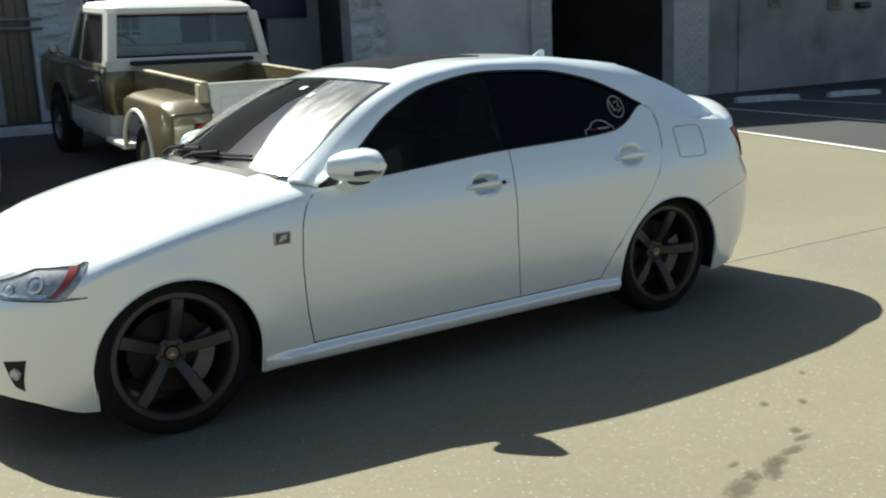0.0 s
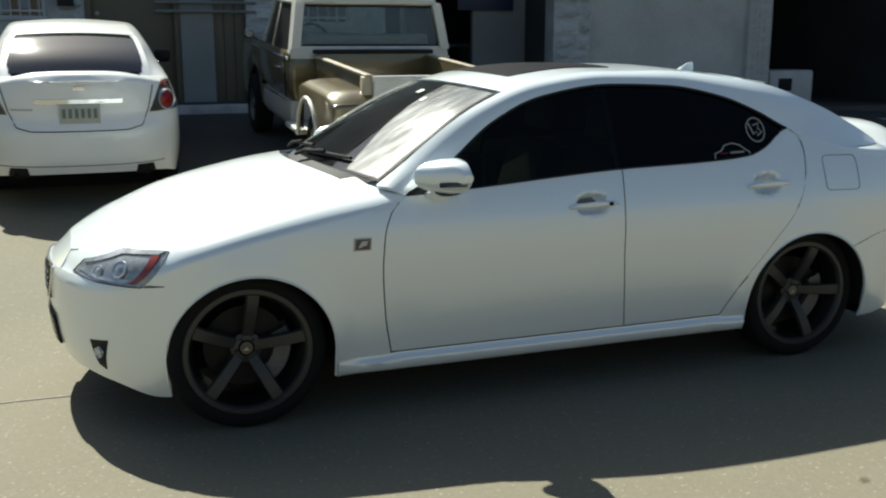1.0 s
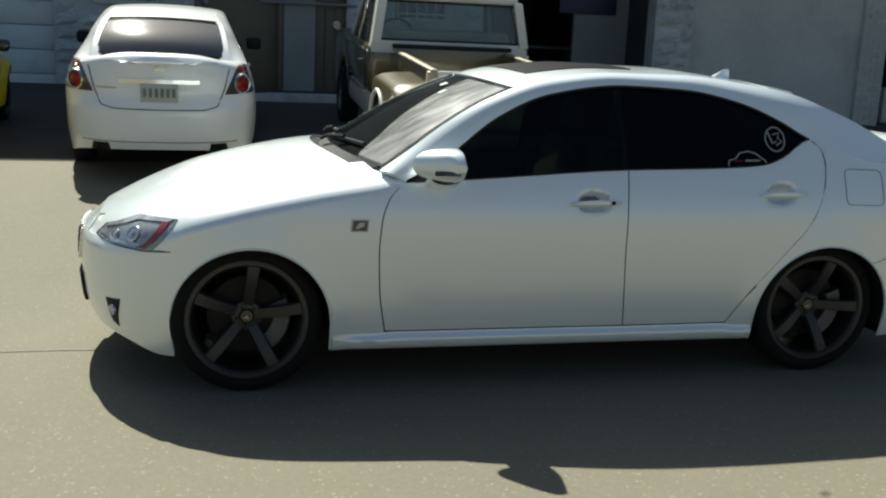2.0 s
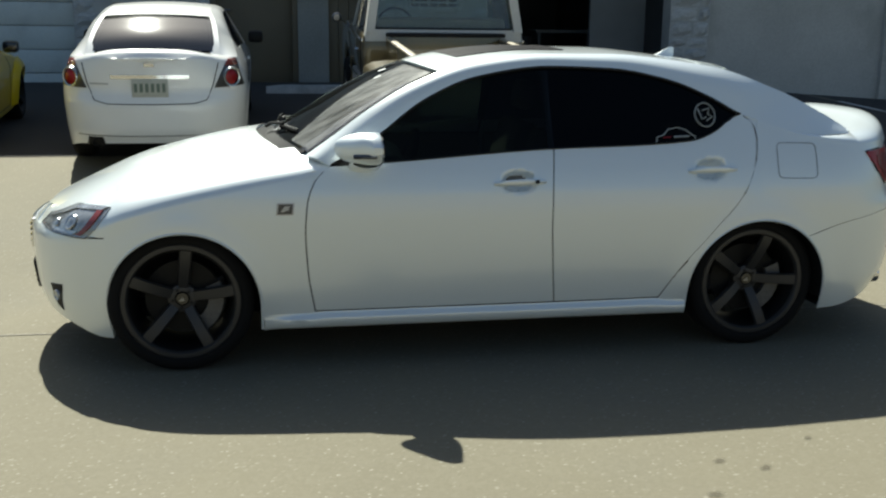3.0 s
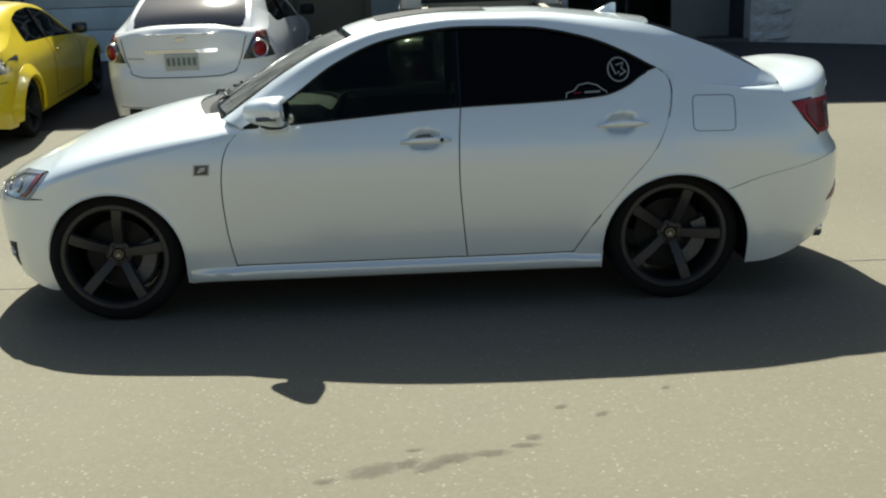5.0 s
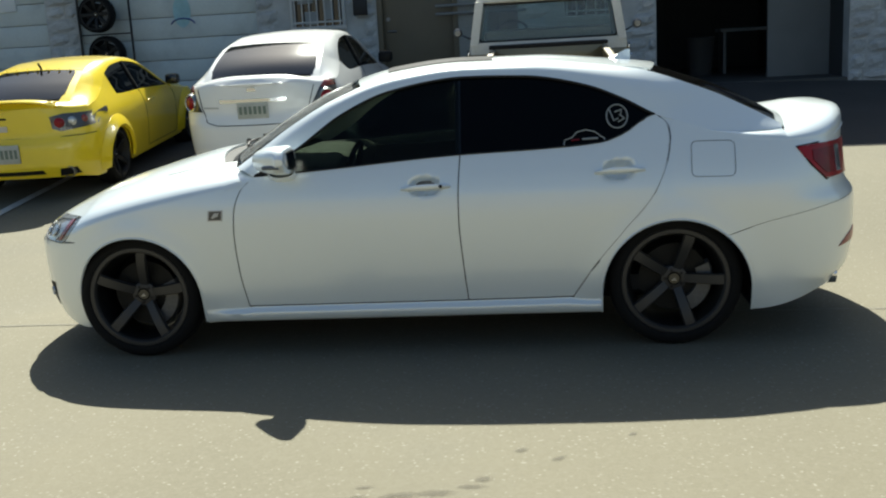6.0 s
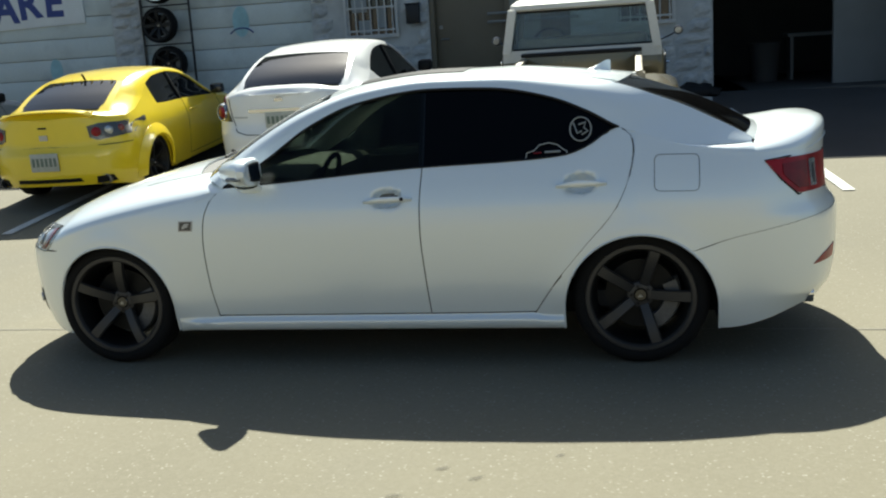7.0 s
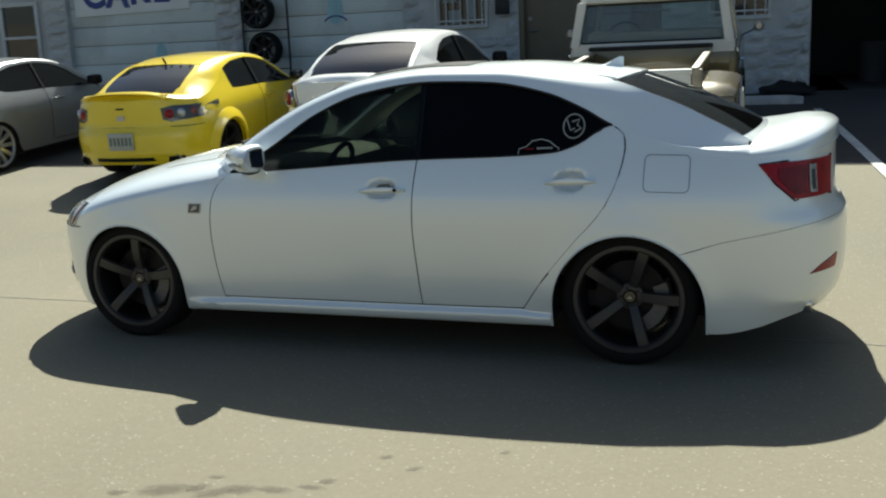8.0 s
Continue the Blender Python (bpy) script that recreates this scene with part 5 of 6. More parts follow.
def rounded_rect(x, y0, y1, z, r, n=5):
    """A ring of points with rounded corners, half width x, from y0 to y1."""
    pts = []
    for cx, cy, a0 in ((x - r, y1 - r, 0), (-x + r, y1 - r, 90), (-x + r, y0 + r, 180), (x - r, y0 + r, 270)):
        for i in range(n + 1):
            a = radians(a0 + 90 * i / n)
            pts.append((cx + r * math.cos(a), cy + r * math.sin(a), z))
    return pts


def stack(rings, cap=True):
    bm = grid(rings, True)
    if cap:
        bmesh.ops.holes_fill(bm, edges=bm.edges)
    return bm


def quad_bar(a, b, w, d):
    """A bar from a to b, w wide across the car and d deep along it."""
    return stack([[(p[0] + sx * w / 2, p[1] + sy * d / 2, p[2]) for sx, sy in ((-1, -1), (1, -1), (1, 1), (-1, 1))] for p in (Vector(a).lerp(Vector(b), t) for t in spread(0, 1, 4))])


truck = thing("pickup_truck", "old gold and cream step-side pickup truck with chrome mirrors", "pickup truck")
# cab
part("cab_lower", stack([rounded_rect(0.78, 1.84, 3.30, 0.60, 0.05), rounded_rect(0.82, 1.82, 3.32, 0.70, 0.07), rounded_rect(0.83, 1.82, 3.32, 0.90, 0.08), rounded_rect(0.81, 1.83, 3.32, 1.04, 0.08), rounded_rect(0.79, 1.84, 3.31, 1.06, 0.08)]), M_GOLD, truck)
part("cab_rocker", stack([rounded_rect(0.76, 1.86, 3.30, 0.34, 0.04), rounded_rect(0.80, 1.83, 3.31, 0.40, 0.05), rounded_rect(0.80, 1.83, 3.31, 0.598, 0.05)]), M_CREAM, truck, "cream lower body band")
part("cab_belt", stack([rounded_rect(0.805, 1.825, 2.02, 1.0, 0.06), rounded_rect(0.80, 1.83, 2.04, 1.06, 0.06), rounded_rect(0.785, 1.845, 2.0, 1.115, 0.05)]), M_CREAM, truck, "cream panel under the rear window")
part("cab_roof", stack([rounded_rect(0.70, 1.965, 3.02, 1.492, 0.10), rounded_rect(0.725, 1.93, 3.06, 1.515, 0.12), rounded_rect(0.715, 1.94, 3.05, 1.56, 0.13), rounded_rect(0.66, 2.0, 2.99, 1.60, 0.15), rounded_rect(0.50, 2.15, 2.8, 1.622, 0.2), rounded_rect(0.2, 2.35, 2.6, 1.63, 0.15)]), M_CREAM, truck, "cream painted roof")
for sg in (-1, 1):
    part("rear_pillar", quad_bar((sg * 0.752, 1.89, 1.09), (sg * 0.685, 1.985, 1.52), 0.085, 0.15), M_CREAM, truck)
    part("front_pillar", quad_bar((sg * 0.775, 3.22, 1.05), (sg * 0.69, 2.98, 1.52), 0.05, 0.06), M_CREAM, truck)
    part("door_window", stack([[(sg * 0.785, 1.98, 1.06), (sg * 0.785, 3.18, 1.06), (sg * 0.78, 3.18, 1.06), (sg * 0.78, 1.98, 1.06)], [(sg * 0.70, 2.02, 1.50), (sg * 0.70, 2.98, 1.50), (sg * 0.695, 2.98, 1.50), (sg * 0.695, 2.02, 1.50)]]), M_GREENGLASS, truck)
    part("vent_pillar", quad_bar((sg * 0.785, 2.80, 1.06), (sg * 0.705, 2.74, 1.50), 0.02, 0.025), M_CHROME, truck)
    part("belt_moulding", box((sg * 0.822 - 0.008, 1.90, 0.985), (sg * 0.822 + 0.008, 4.40, 1.012), 0.004), M_CHROME, truck)
    part("side_stripe", box((sg * 0.834 - 0.006, 1.92, 0.60), (sg * 0.834 + 0.006, 3.25, 0.618), 0.003), M_CHROME, truck)
    part("door_handle", tube([(sg * 0.84, 2.10, 0.90), (sg * 0.865, 2.12, 0.90), (sg * 0.865, 2.22, 0.90)], 0.012), M_CHROME, truck)
    part("door_gap", tube([(sg * 0.829, 1.97, 1.04), (sg * 0.834, 1.96, 0.9), (sg * 0.826, 1.96, 0.62)], 0.005, 5), M_BLACK, truck)
    mirror = thing("side_mirror", "", "")
    mirror.parent = truck
    part("arm", tube([(sg * 0.81, 3.0, 1.06), (sg * 0.90, 2.95, 1.10), (sg * 0.97, 2.92, 1.14)], 0.010), M_CHROME, mirror)
    bm = lathe([(0.0, -0.03), (0.036, -0.028), (0.048, -0.008), (0.052, 0.0), (0.047, 0.006), (0.0, 0.002)], 20)
    bm2 = part("head", bm, M_STEEL, mirror, "round chrome mirror head")
    bm2.location = (sg * 1.0, 2.92, 1.16)
    # front wing and wheel arch
    rows = []
    for i in range(25):
        y = 3.30 + 1.15 * i / 24
        low = 0.40 + (math.sqrt(max(0.0, 0.37**2 - (y - 3.78) ** 2)) if abs(y - 3.78) < 0.37 else 0.0)
        rows.append([(sg * (0.80 + 0.02 * math.sin(math.pi * v)) if v < 0.99 else sg * 0.76, y, low + (1.03 - low) * v) for v in spread(0, 1, 8)])
    sheet("front_wing", rows, M_GOLD, truck, (sg, 0, 0))
    # rear step fender
    rows = []
    for i in range(31):
        u = i / 30
        y = -0.10 + 1.44 * u
        crest = 0.90 - 0.10 * max(0.0, 1 - u * 6) ** 2 - 0.16 * max(0.0, (u - 0.72) / 0.28) ** 2
        out_ = 0.90 - 0.10 * max(0.0, (u - 0.75) / 0.25) ** 2 - 0.03 * max(0.0, 1 - u * 8)
        low = 0.42
        if abs(y - 0.72) < 0.37:
            low = 0.40 + math.sqrt(0.37**2 - (y - 0.72) ** 2)
        low = min(low, crest - 0.06)
        rows.append([(sg * 0.54, y, crest + 0.012), (sg * 0.70, y, crest + 0.01), (sg * (out_ - 0.08), y, crest - 0.006), (sg * (out_ - 0.02), y, crest - 0.035), (sg * out_, y, crest - 0.055 if crest - 0.055 > low else low + 0.004), (sg * out_, y, low)])
    fender = sheet("step_fender", rows, M_GOLD, truck, (sg, 0, 1), "bulging gold step fender")
    bm = bmesh.new()
    add_tube(bm, [(sg * 0.902, 0.72 - 0.372 * math.cos(a), 0.40 + 0.372 * math.sin(a)) for a in spread(0.0, math.pi, 24)], 0.018, 6)
    part("arch_lip", bm, M_CREAM, fender, "cream arch lip")
    part("fender_end", box((min(sg * 0.56, sg * 0.88), -0.11, 0.44), (max(sg * 0.56, sg * 0.88), -0.07, 0.82), 0.03), M_GOLD, fender)
    part("taillight", box((min(sg * 0.60, sg * 0.70), -0.16, 0.60), (max(sg * 0.60, sg * 0.70), -0.105, 0.74), 0.02), M_RED, truck, "red rear lamp")
    part("running_board", box((min(sg * 0.60, sg * 0.86), 1.30, 0.36), (max(sg * 0.60, sg * 0.86), 1.86, 0.41), 0.015), M_CREAM, truck)
    # bed side with rolled rail
    part("bed_side", box((sg * 0.555 - 0.02, 0.02, 0.55), (sg * 0.555 + 0.02, 1.76, 1.02), 0.008), M_GOLD, truck)
    part("bed_rail", box((sg * 0.565 - 0.032, 0.0, 1.015), (sg * 0.565 + 0.032, 1.78, 1.040), 0.010), M_RAIL, truck, "worn tan bed rail")
    part("stake_post", box((sg * 0.575 - 0.04, 0.0, 0.52), (sg * 0.575 + 0.04, 0.09, 1.02), 0.012), M_RAIL, truck)
part("rear_window", stack([[(-0.725, 1.884, 1.115), (0.725, 1.884, 1.115), (0.725, 1.889, 1.115), (-0.725, 1.889, 1.115)], [(-0.655, 1.975, 1.50), (0.655, 1.975, 1.50), (0.655, 1.98, 1.50), (-0.655, 1.98, 1.50)]]), M_GREENGLASS, truck, "wide clear rear window")
bm = bmesh.new()
add_tube(bm, [(-0.68, 1.872, 1.122), (0.68, 1.872, 1.122), (0.705, 1.878, 1.145), (0.662, 1.955, 1.468), (0.64, 1.962, 1.49), (-0.64, 1.962, 1.49), (-0.662, 1.955, 1.468), (-0.705, 1.878, 1.145), (-0.68, 1.872, 1.122)], 0.012, 6)
part("window_seal", bm, M_BLACK, truck)
part("windscreen", stack([[(-0.75, 3.24, 1.06), (0.75, 3.24, 1.06), (0.75, 3.245, 1.06), (-0.75, 3.245, 1.06)], [(-0.66, 3.0, 1.50), (0.66, 3.0, 1.50), (0.66, 3.005, 1.50), (-0.66, 3.005, 1.50)]]), M_GREENGLASS, truck)
part("front_wall", box((-0.56, 1.74, 0.52), (0.56, 1.78, 1.06), 0.01), M_GOLD, truck)
part("front_rail", box((-0.60, 1.73, 1.05), (0.60, 1.79, 1.09), 0.012), M_BLACK, truck)
for i in range(8):
    part("bed_board", box((-0.54 + 0.135 * i, 0.02, 0.60), (-0.54 + 0.135 * i + 0.128, 1.75, 0.625), 0.004), M_WOOD, truck)
tg = part("tailgate", box((-0.53, -0.015, 0.55), (0.53, 0.025, 1.0), 0.012), M_CREAM, truck, "cream steel tailgate")
part("tailgate_panel", box((-0.45, -0.024, 0.62), (0.45, -0.014, 0.92), 0.006), M_CREAM, tg)
part("tailgate_roll", tube([(-0.54, 0.005, 1.005), (0.54, 0.005, 1.005)], 0.024, 10), M_CREAM, tg)
part("rear_bumper", box((-0.78, -0.26, 0.40), (0.78, -0.17, 0.52), 0.03), M_CREAM, truck)
part("bonnet", stack([rounded_rect(0.78, 3.28, 4.50, 0.98, 0.08), rounded_rect(0.74, 3.30, 4.52, 1.04, 0.10), rounded_rect(0.55, 3.30, 4.40, 1.075, 0.12)]), M_GOLD, truck)
part("front_end", box((-0.80, 4.42, 0.45), (0.80, 4.54, 1.0), 0.05), M_CREAM, truck)
part("chassis", box((-0.50, -0.2, 0.36), (0.50, 4.4, 0.55), 0.02), M_UNDER, truck)
part("bench_seat", box((-0.66, 2.12, 0.62), (0.66, 2.62, 0.80), 0.05), M_SEAT, truck)
part("seat_back", box((-0.66, 2.02, 0.70), (0.66, 2.16, 1.22), 0.05), M_DASH, truck)
part("dashboard", box((-0.70, 2.95, 0.85), (0.70, 3.2, 1.05), 0.03), M_BLACK, truck)
bm = tube([(-0.38 + 0.18 * math.cos(a), 2.78 + 0.05 * math.sin(a), 1.12 + 0.15 * math.sin(a)) for a in spread(0, 2 * math.pi, 20)], 0.012, 6)
part("steering_wheel", bm, M_BLACK, truck)
# wheels turn about the cross axis: built along y, then turned
for sg in (-1, 1):
    for y in (0.72, 3.78):
        hold = thing("wheel_mount", "", "", Matrix.Translation((sg * 0.745, y, 0.33)) @ Matrix.Rotation(radians(90), 4, "Z"))
        hold.parent = truck
        part("tyre", lathe([(0.19, -0.09), (0.20, -0.10), (0.30, -0.095), (0.325, -0.07), (0.33, 0.0), (0.325, 0.07), (0.30, 0.095), (0.20, 0.10), (0.19, 0.09)], 40), M_TYRE, hold)
        part("disc", lathe([(0.0, -sg * 0.085), (0.05, -sg * 0.085), (0.09, -sg * 0.05), (0.16, -sg * 0.06), (0.19, -sg * 0.09), (0.195, -sg * 0.085), (0.19, sg * 0.05)], 32), M_STEEL, hold)
TX, TY = 0.82, 3.02
truck.matrix_world = Matrix.Translation((TX, TY, ground_z(TX, TY))) @ Matrix.Rotation(math.atan((ground_z(TX, TY + 3.78) - ground_z(TX, TY + 0.72)) / 3.06), 4, "X")

# ---- the lot: ground, lines, wheel stops ----
M_STONE = material("painted_stone", (0.56, 0.565, 0.55), 0.9, var=0.14, scale=6, fine=0.2, fine_scale=50, bump=0.9, bump_scale=18, dirt=(0.28, 0.28, 0.27), dirt_scale=2.5, dirt_amount=0.4, island=0.12)
M_MORTAR = material("painted_mortar", (0.46, 0.46, 0.44), 0.95, var=0.15, scale=4, bump=0.5, bump_scale=40)
M_DOORWHITE = material("garage_door_white", (0.62, 0.66, 0.63), 0.6, var=0.06, scale=1.2, fine=0.06, fine_scale=30, dirt=(0.34, 0.36, 0.35), dirt_scale=1.6, dirt_amount=0.35)
M_BRICK = material("white_painted_brick", (0.52, 0.52, 0.49), 0.85, var=0.06, scale=9, fine=0.15, fine_scale=70, bump=0.5, bump_scale=60, island=0.08)
M_BROWN = material("brown_door_paint", (0.13, 0.105, 0.065), 0.5, var=0.08, scale=2, bump=0.05)
M_IRON = material("black_iron", (0.02, 0.02, 0.022), 0.5, metal=0.4)
M_PANE = material("dark_window_pane", (0.012, 0.014, 0.015), 0.08, coat=0.5)
M_FRAME = material("white_window_frame", (0.55, 0.55, 0.53), 0.6, var=0.08, scale=4)
M_SIGN = material("sign_board_white", (0.75, 0.77, 0.77), 0.5, var=0.04, scale=3)
M_BLUE = material("sign_blue", (0.02, 0.045, 0.22), 0.5, var=0.08, scale=6)
M_ORANGE = material("sign_orange", (0.75, 0.20, 0.03), 0.5)
M_AQUA = material("faded_aqua_paint", (0.33, 0.52, 0.55), 0.7, var=0.15, scale=5)
M_NAVY = material("dark_blue_sign", (0.012, 0.02, 0.06), 0.5)
M_KERB = material("wheel_stop_concrete", (0.50, 0.50, 0.48), 0.85, var=0.12, scale=5, fine=0.15, fine_scale=60, bump=0.3, dirt=(0.2, 0.2, 0.19), dirt_scale=4, dirt_amount=0.4)
M_JOINT = material("joint_filler", (0.19, 0.175, 0.14), 0.9, var=0.2, scale=6)
# near-black: the deep shade of the open bays is put into these colours
M_INSIDE = material("shaded_workshop_wall", (0.05, 0.05, 0.05), 0.9, var=0.2, scale=1.0)
M_FLOORIN = material("shaded_workshop_floor", (0.07, 0.068, 0.062), 0.8, var=0.2, scale=1.2)
M_PARTITION = material("grey_partition", (0.20, 0.205, 0.20), 0.85, var=0.1, scale=1.5)

xs = [-600, -60, -30] + spread(-14, 24, 76) + [40, 80, 600]
ys = [-600, -60, -20, -8] + spread(0, 20, 40) + [40, 600]
tagged(part("ground", grid([[(x, y, ground_z(x, y)) for x in xs] for y in ys]), M_PAVE), "sunlit worn tan concrete lot", "ground", kind="structure")
tagged(part("road", ground_patch(7.62, 30, 1.0, WALL_Y - 0.02, 0.004, 44, 18), M_ASPHALT), "dark asphalt parking bays", "asphalt", kind="structure")
# strip begins at the building's shadow edge; its dark colour deepens that shade
tagged(part("pavement", ground_patch(-14, 7.45, 4.2, WALL_Y - 0.02, 0.004, 44, 10), M_ASPHALT), "dark ground strip beside the building, its shade put into the colour", "asphalt", kind="structure")
for x0, x1, y0, y1 in ((7.48, 7.60, 1.2, 8.6), (10.25, 10.36, 2.2, 8.0), (13.05, 13.16, 2.2, 8.0)):
    tagged(part("parking_line", ground_patch(x0, x1, y0, y1, 0.009, 2, 16), M_LINE), "worn white painted parking line", "parking line", group="parking lines", kind="structure")
for x0, y0, x1, y1 in ((3.02, 2.88, 2.50, 7.8), (-4.14, 2.25, -4.30, 7.8)):
    rows = [[(x0 + (x1 - x0) * v + w, y0 + (y1 - y0) * v, ground_z(x0 + (x1 - x0) * v + w, y0 + (y1 - y0) * v) + 0.009) for w in (-0.05, 0.0, 0.05)] for v in spread(0, 1, 24)]
    tagged(part("parking_line", grid(rows), M_LINE), "worn white painted parking line", "parking line", group="parking lines", kind="structure")
rng = random.Random(5)
for x0, x1, yy in ((-14, 16, -0.16),):
    rows = []
    for x in spread(x0, x1, 120):
        y = yy - 0.045 * (x + 2.2) * (1 if x > 0 else 0.2) * 0.5 + rng.uniform(-0.008, 0.008)
        rows.append([(x, y - 0.008, 0.003), (x, y + 0.008, 0.003)])
    tagged(part("trim", grid(rows), M_JOINT), "dark concrete joint", "joint", kind="structure")


def stain_material():
    """A soaked-in blotch that thins out towards its ragged edge."""
    m = material("oil_stain", (0.066, 0.052, 0.028), 0.75, var=0.2, scale=3)
    nt = m.node_tree
    p, o = nt.nodes["Principled BSDF"], nt.nodes["Material Output"]
    co = nt.nodes.new("ShaderNodeTexCoord")
    ln = nt.nodes.new("ShaderNodeVectorMath")
    ln.operation = "LENGTH"
    nt.links.new(co.outputs["Object"], ln.inputs[0])
    n = nt.nodes.new("ShaderNodeTexNoise")
    n.inputs["Scale"].default_value, n.inputs["Detail"].default_value = 3.0, 6
    nt.links.new(co.outputs["Object"], n.inputs["Vector"])
    ad = nt.nodes.new("ShaderNodeMath")
    ad.operation = "ADD"
    nt.links.new(ln.outputs["Value"], ad.inputs[0])
    nt.links.new(n.outputs[0], ad.inputs[1])
    r = nt.nodes.new("ShaderNodeMapRange")
    r.inputs[1].default_value, r.inputs[2].default_value, r.inputs[3].default_value, r.inputs[4].default_value = 0.80, 1.3, 0.45, 0.0
    nt.links.new(ad.outputs[0], r.inputs[0])
    t = nt.nodes.new("ShaderNodeBsdfTransparent")
    mx = nt.nodes.new("ShaderNodeMixShader")
    nt.links.new(r.outputs[0], mx.inputs[0])
    nt.links.new(t.outputs[0], mx.inputs[1])
    nt.links.new(p.outputs[0], mx.inputs[2])
    nt.links.new(mx.outputs[0], o.inputs[0])
    return m


M_OIL = stain_material()
for i, (x, y, r, sq) in enumerate(((-0.06, -2.54, 0.15, 0.45), (0.05, -2.50, 0.07, 0.7), (0.14, -2.51, 0.14, 0.35), (0.22, -2.475, 0.08, 0.6), (0.33, -2.45, 0.10, 0.4), (0.45, -2.40, 0.08, 0.35), (0.49, -2.34, 0.05, 0.7), (0.76, -2.17, 0.05, 0.5), (1.05, -1.95, 0.035, 0.6), (0.62, -2.09, 0.045, 0.6), (-0.22, -2.60, 0.06, 0.5), (-1.9, -2.2, 0.04, 0.6), (0.07, -2.40, 0.05, 0.4), )):
    bm = bmesh.new()
    bmesh.ops.create_circle(bm, cap_ends=True, segments=24, radius=1.0)
    ob = part("oil_stain", bm, M_OIL, smooth=False)
    ob.matrix_world = Matrix.Translation((x, y, 0.0012 + 0.0002 * i)) @ Matrix.Rotation(0.35 + 0.4 * math.sin(i), 4, "Z") @ Matrix.Diagonal((r, r * sq, 1, 1))
    tagged(ob, "dark dried oil stain on the concrete", "stain", group="oil stains", kind="structure")


def wheel_stop(x0, x1, y):
    n = 8
    rows = []
    for x in spread(x0, x1, n):
        z = ground_z(x, y)
        e = 0.02 if x in (x0, x1) else 0.0
        rows.append([(x, y - 0.08 + e, z - 0.01), (x, y - 0.07 + e, z + 0.06), (x, y - 0.045, z + 0.11 - e), (x, y + 0.045, z + 0.11 - e), (x, y + 0.07 - e, z + 0.06), (x, y + 0.08 - e, z - 0.01)])
    bm = grid(rows, True)
    bmesh.ops.holes_fill(bm, edges=bm.edges)
    return tagged(part("wheel_stop", bm, M_KERB), "weathered concrete wheel stop on the asphalt", "wheel stop", group="wheel stops")


for x0, x1, y in ((-0.95, 0.70, 8.4), (0.95, 2.35, 8.4), (-3.2, -1.5, 8.4), (11.65, 13.35, 7.35), (14.3, 15.9, 7.35), (-8.6, -6.9, 8.4)):
    wheel_stop(x0, x1, y)

# ---- the building ----
# unseen wall, added to bounce sunlight and fill the car's reflections
M_FAR = material("bounce_wall_brown", (0.16, 0.145, 0.12), 0.9, var=0.12, scale=0.4, fine=0.1, fine_scale=6)
tagged(part("wall_south", box((-34, -15.3, -0.1), (34, -15.0, 3.4)), M_FAR, smooth=False), "unseen plain brown wall added for bounced light and reflections", "wall", kind="structure")

TOP = 6.3
FLOOR1, FLOOR2 = 0.70, 0.30
def wall_piece(name, x0, x1, z0, z1, mat, y0=WALL_Y, y1=WALL_Y + 0.3, label="", cat="wall"):
    return tagged(part(name, box((x0, y0, z0), (x1, y1, z1)), mat, smooth=False), label, cat, kind="structure")


wall_piece("wall_north", -14, -10.35, -0.2, TOP, M_STUCCO, label="white painted masonry wall in shade")
wall_a = wall_piece("wall_stone", -10.35, -9.85, -0.2, TOP, M_MORTAR, label="pier clad in rough painted stone")
wall_b = wall_piece("wall_stone_b", -6.90, -6.40, -0.2, TOP, M_MORTAR, label="pier clad in rough painted stone")
wall_c = wall_piece("wall_stone_c", -3.55, -1.70, -0.2, TOP, M_MORTAR, label="wall clad in rough painted stone beside a brown door")
wall_d = wall_piece("wall_stone_d", 0.42, 2.45, -0.2, TOP, M_MORTAR, label="wall clad in rough painted stone with a barred window")
wall_e = wall_piece("wall_stone_e", 5.20, 5.85, -0.2, TOP, M_MORTAR, label="pier clad in rough painted stone")
wall_piece("wall_plain", 5.85, 8.85, -0.2, TOP, M_STUCCO, WALL_Y + 0.06, label="grey white stained plaster wall")
wall_g = wall_piece("wall_brick", 8.85, 9.32, -0.2, TOP, M_MORTAR, label="white painted brick jamb")
wall_h = wall_piece("wall_brick_b", 12.45, 13.45, -0.2, TOP, M_MORTAR, label="white painted brick pier")
wall_piece("wall_plain_b", 13.45, 14.4, -0.2, TOP, M_STUCCO_DIM, WALL_Y + 0.05, label="white plastered wall panel")
wall_piece("wall_plain_c", 14.4, 30, -0.2, TOP, M_STUCCO_DIM, label="white plastered wall with small vents")
wall_piece("wall_head_a", -9.85, -6.90, 3.75, TOP, M_STUCCO, label="white lintel over a garage door")
wall_piece("wall_head_b", -6.40, -3.55, 3.75, TOP, M_STUCCO, label="white lintel over a garage door")
wall_piece("wall_pilaster", -0.47, -0.03, -0.2, 2.85, M_STUCCO_DIM, label="narrow white pilaster between brown doors")
wall_piece("wall_head_c", -1.70, 0.42, 2.85, TOP, M_MORTAR, label="stone lintel over the brown door")
wall_piece("wall_head_d", 2.45, 5.20, 3.75, TOP, M_STUCCO, label="white lintel over the open workshop")
wall_piece("wall_head_e", 9.32, 12.45, 3.55, TOP, M_STUCCO, label="white lintel over the open workshop")
# out of view: raises the roof so its shadow reaches across the bays
wall_piece("wall_parapet", 8.85, 30, TOP + 0.15, TOP + 1.9, M_STUCCO_DIM, label="unseen block over the workshops, added to lengthen their shadow")
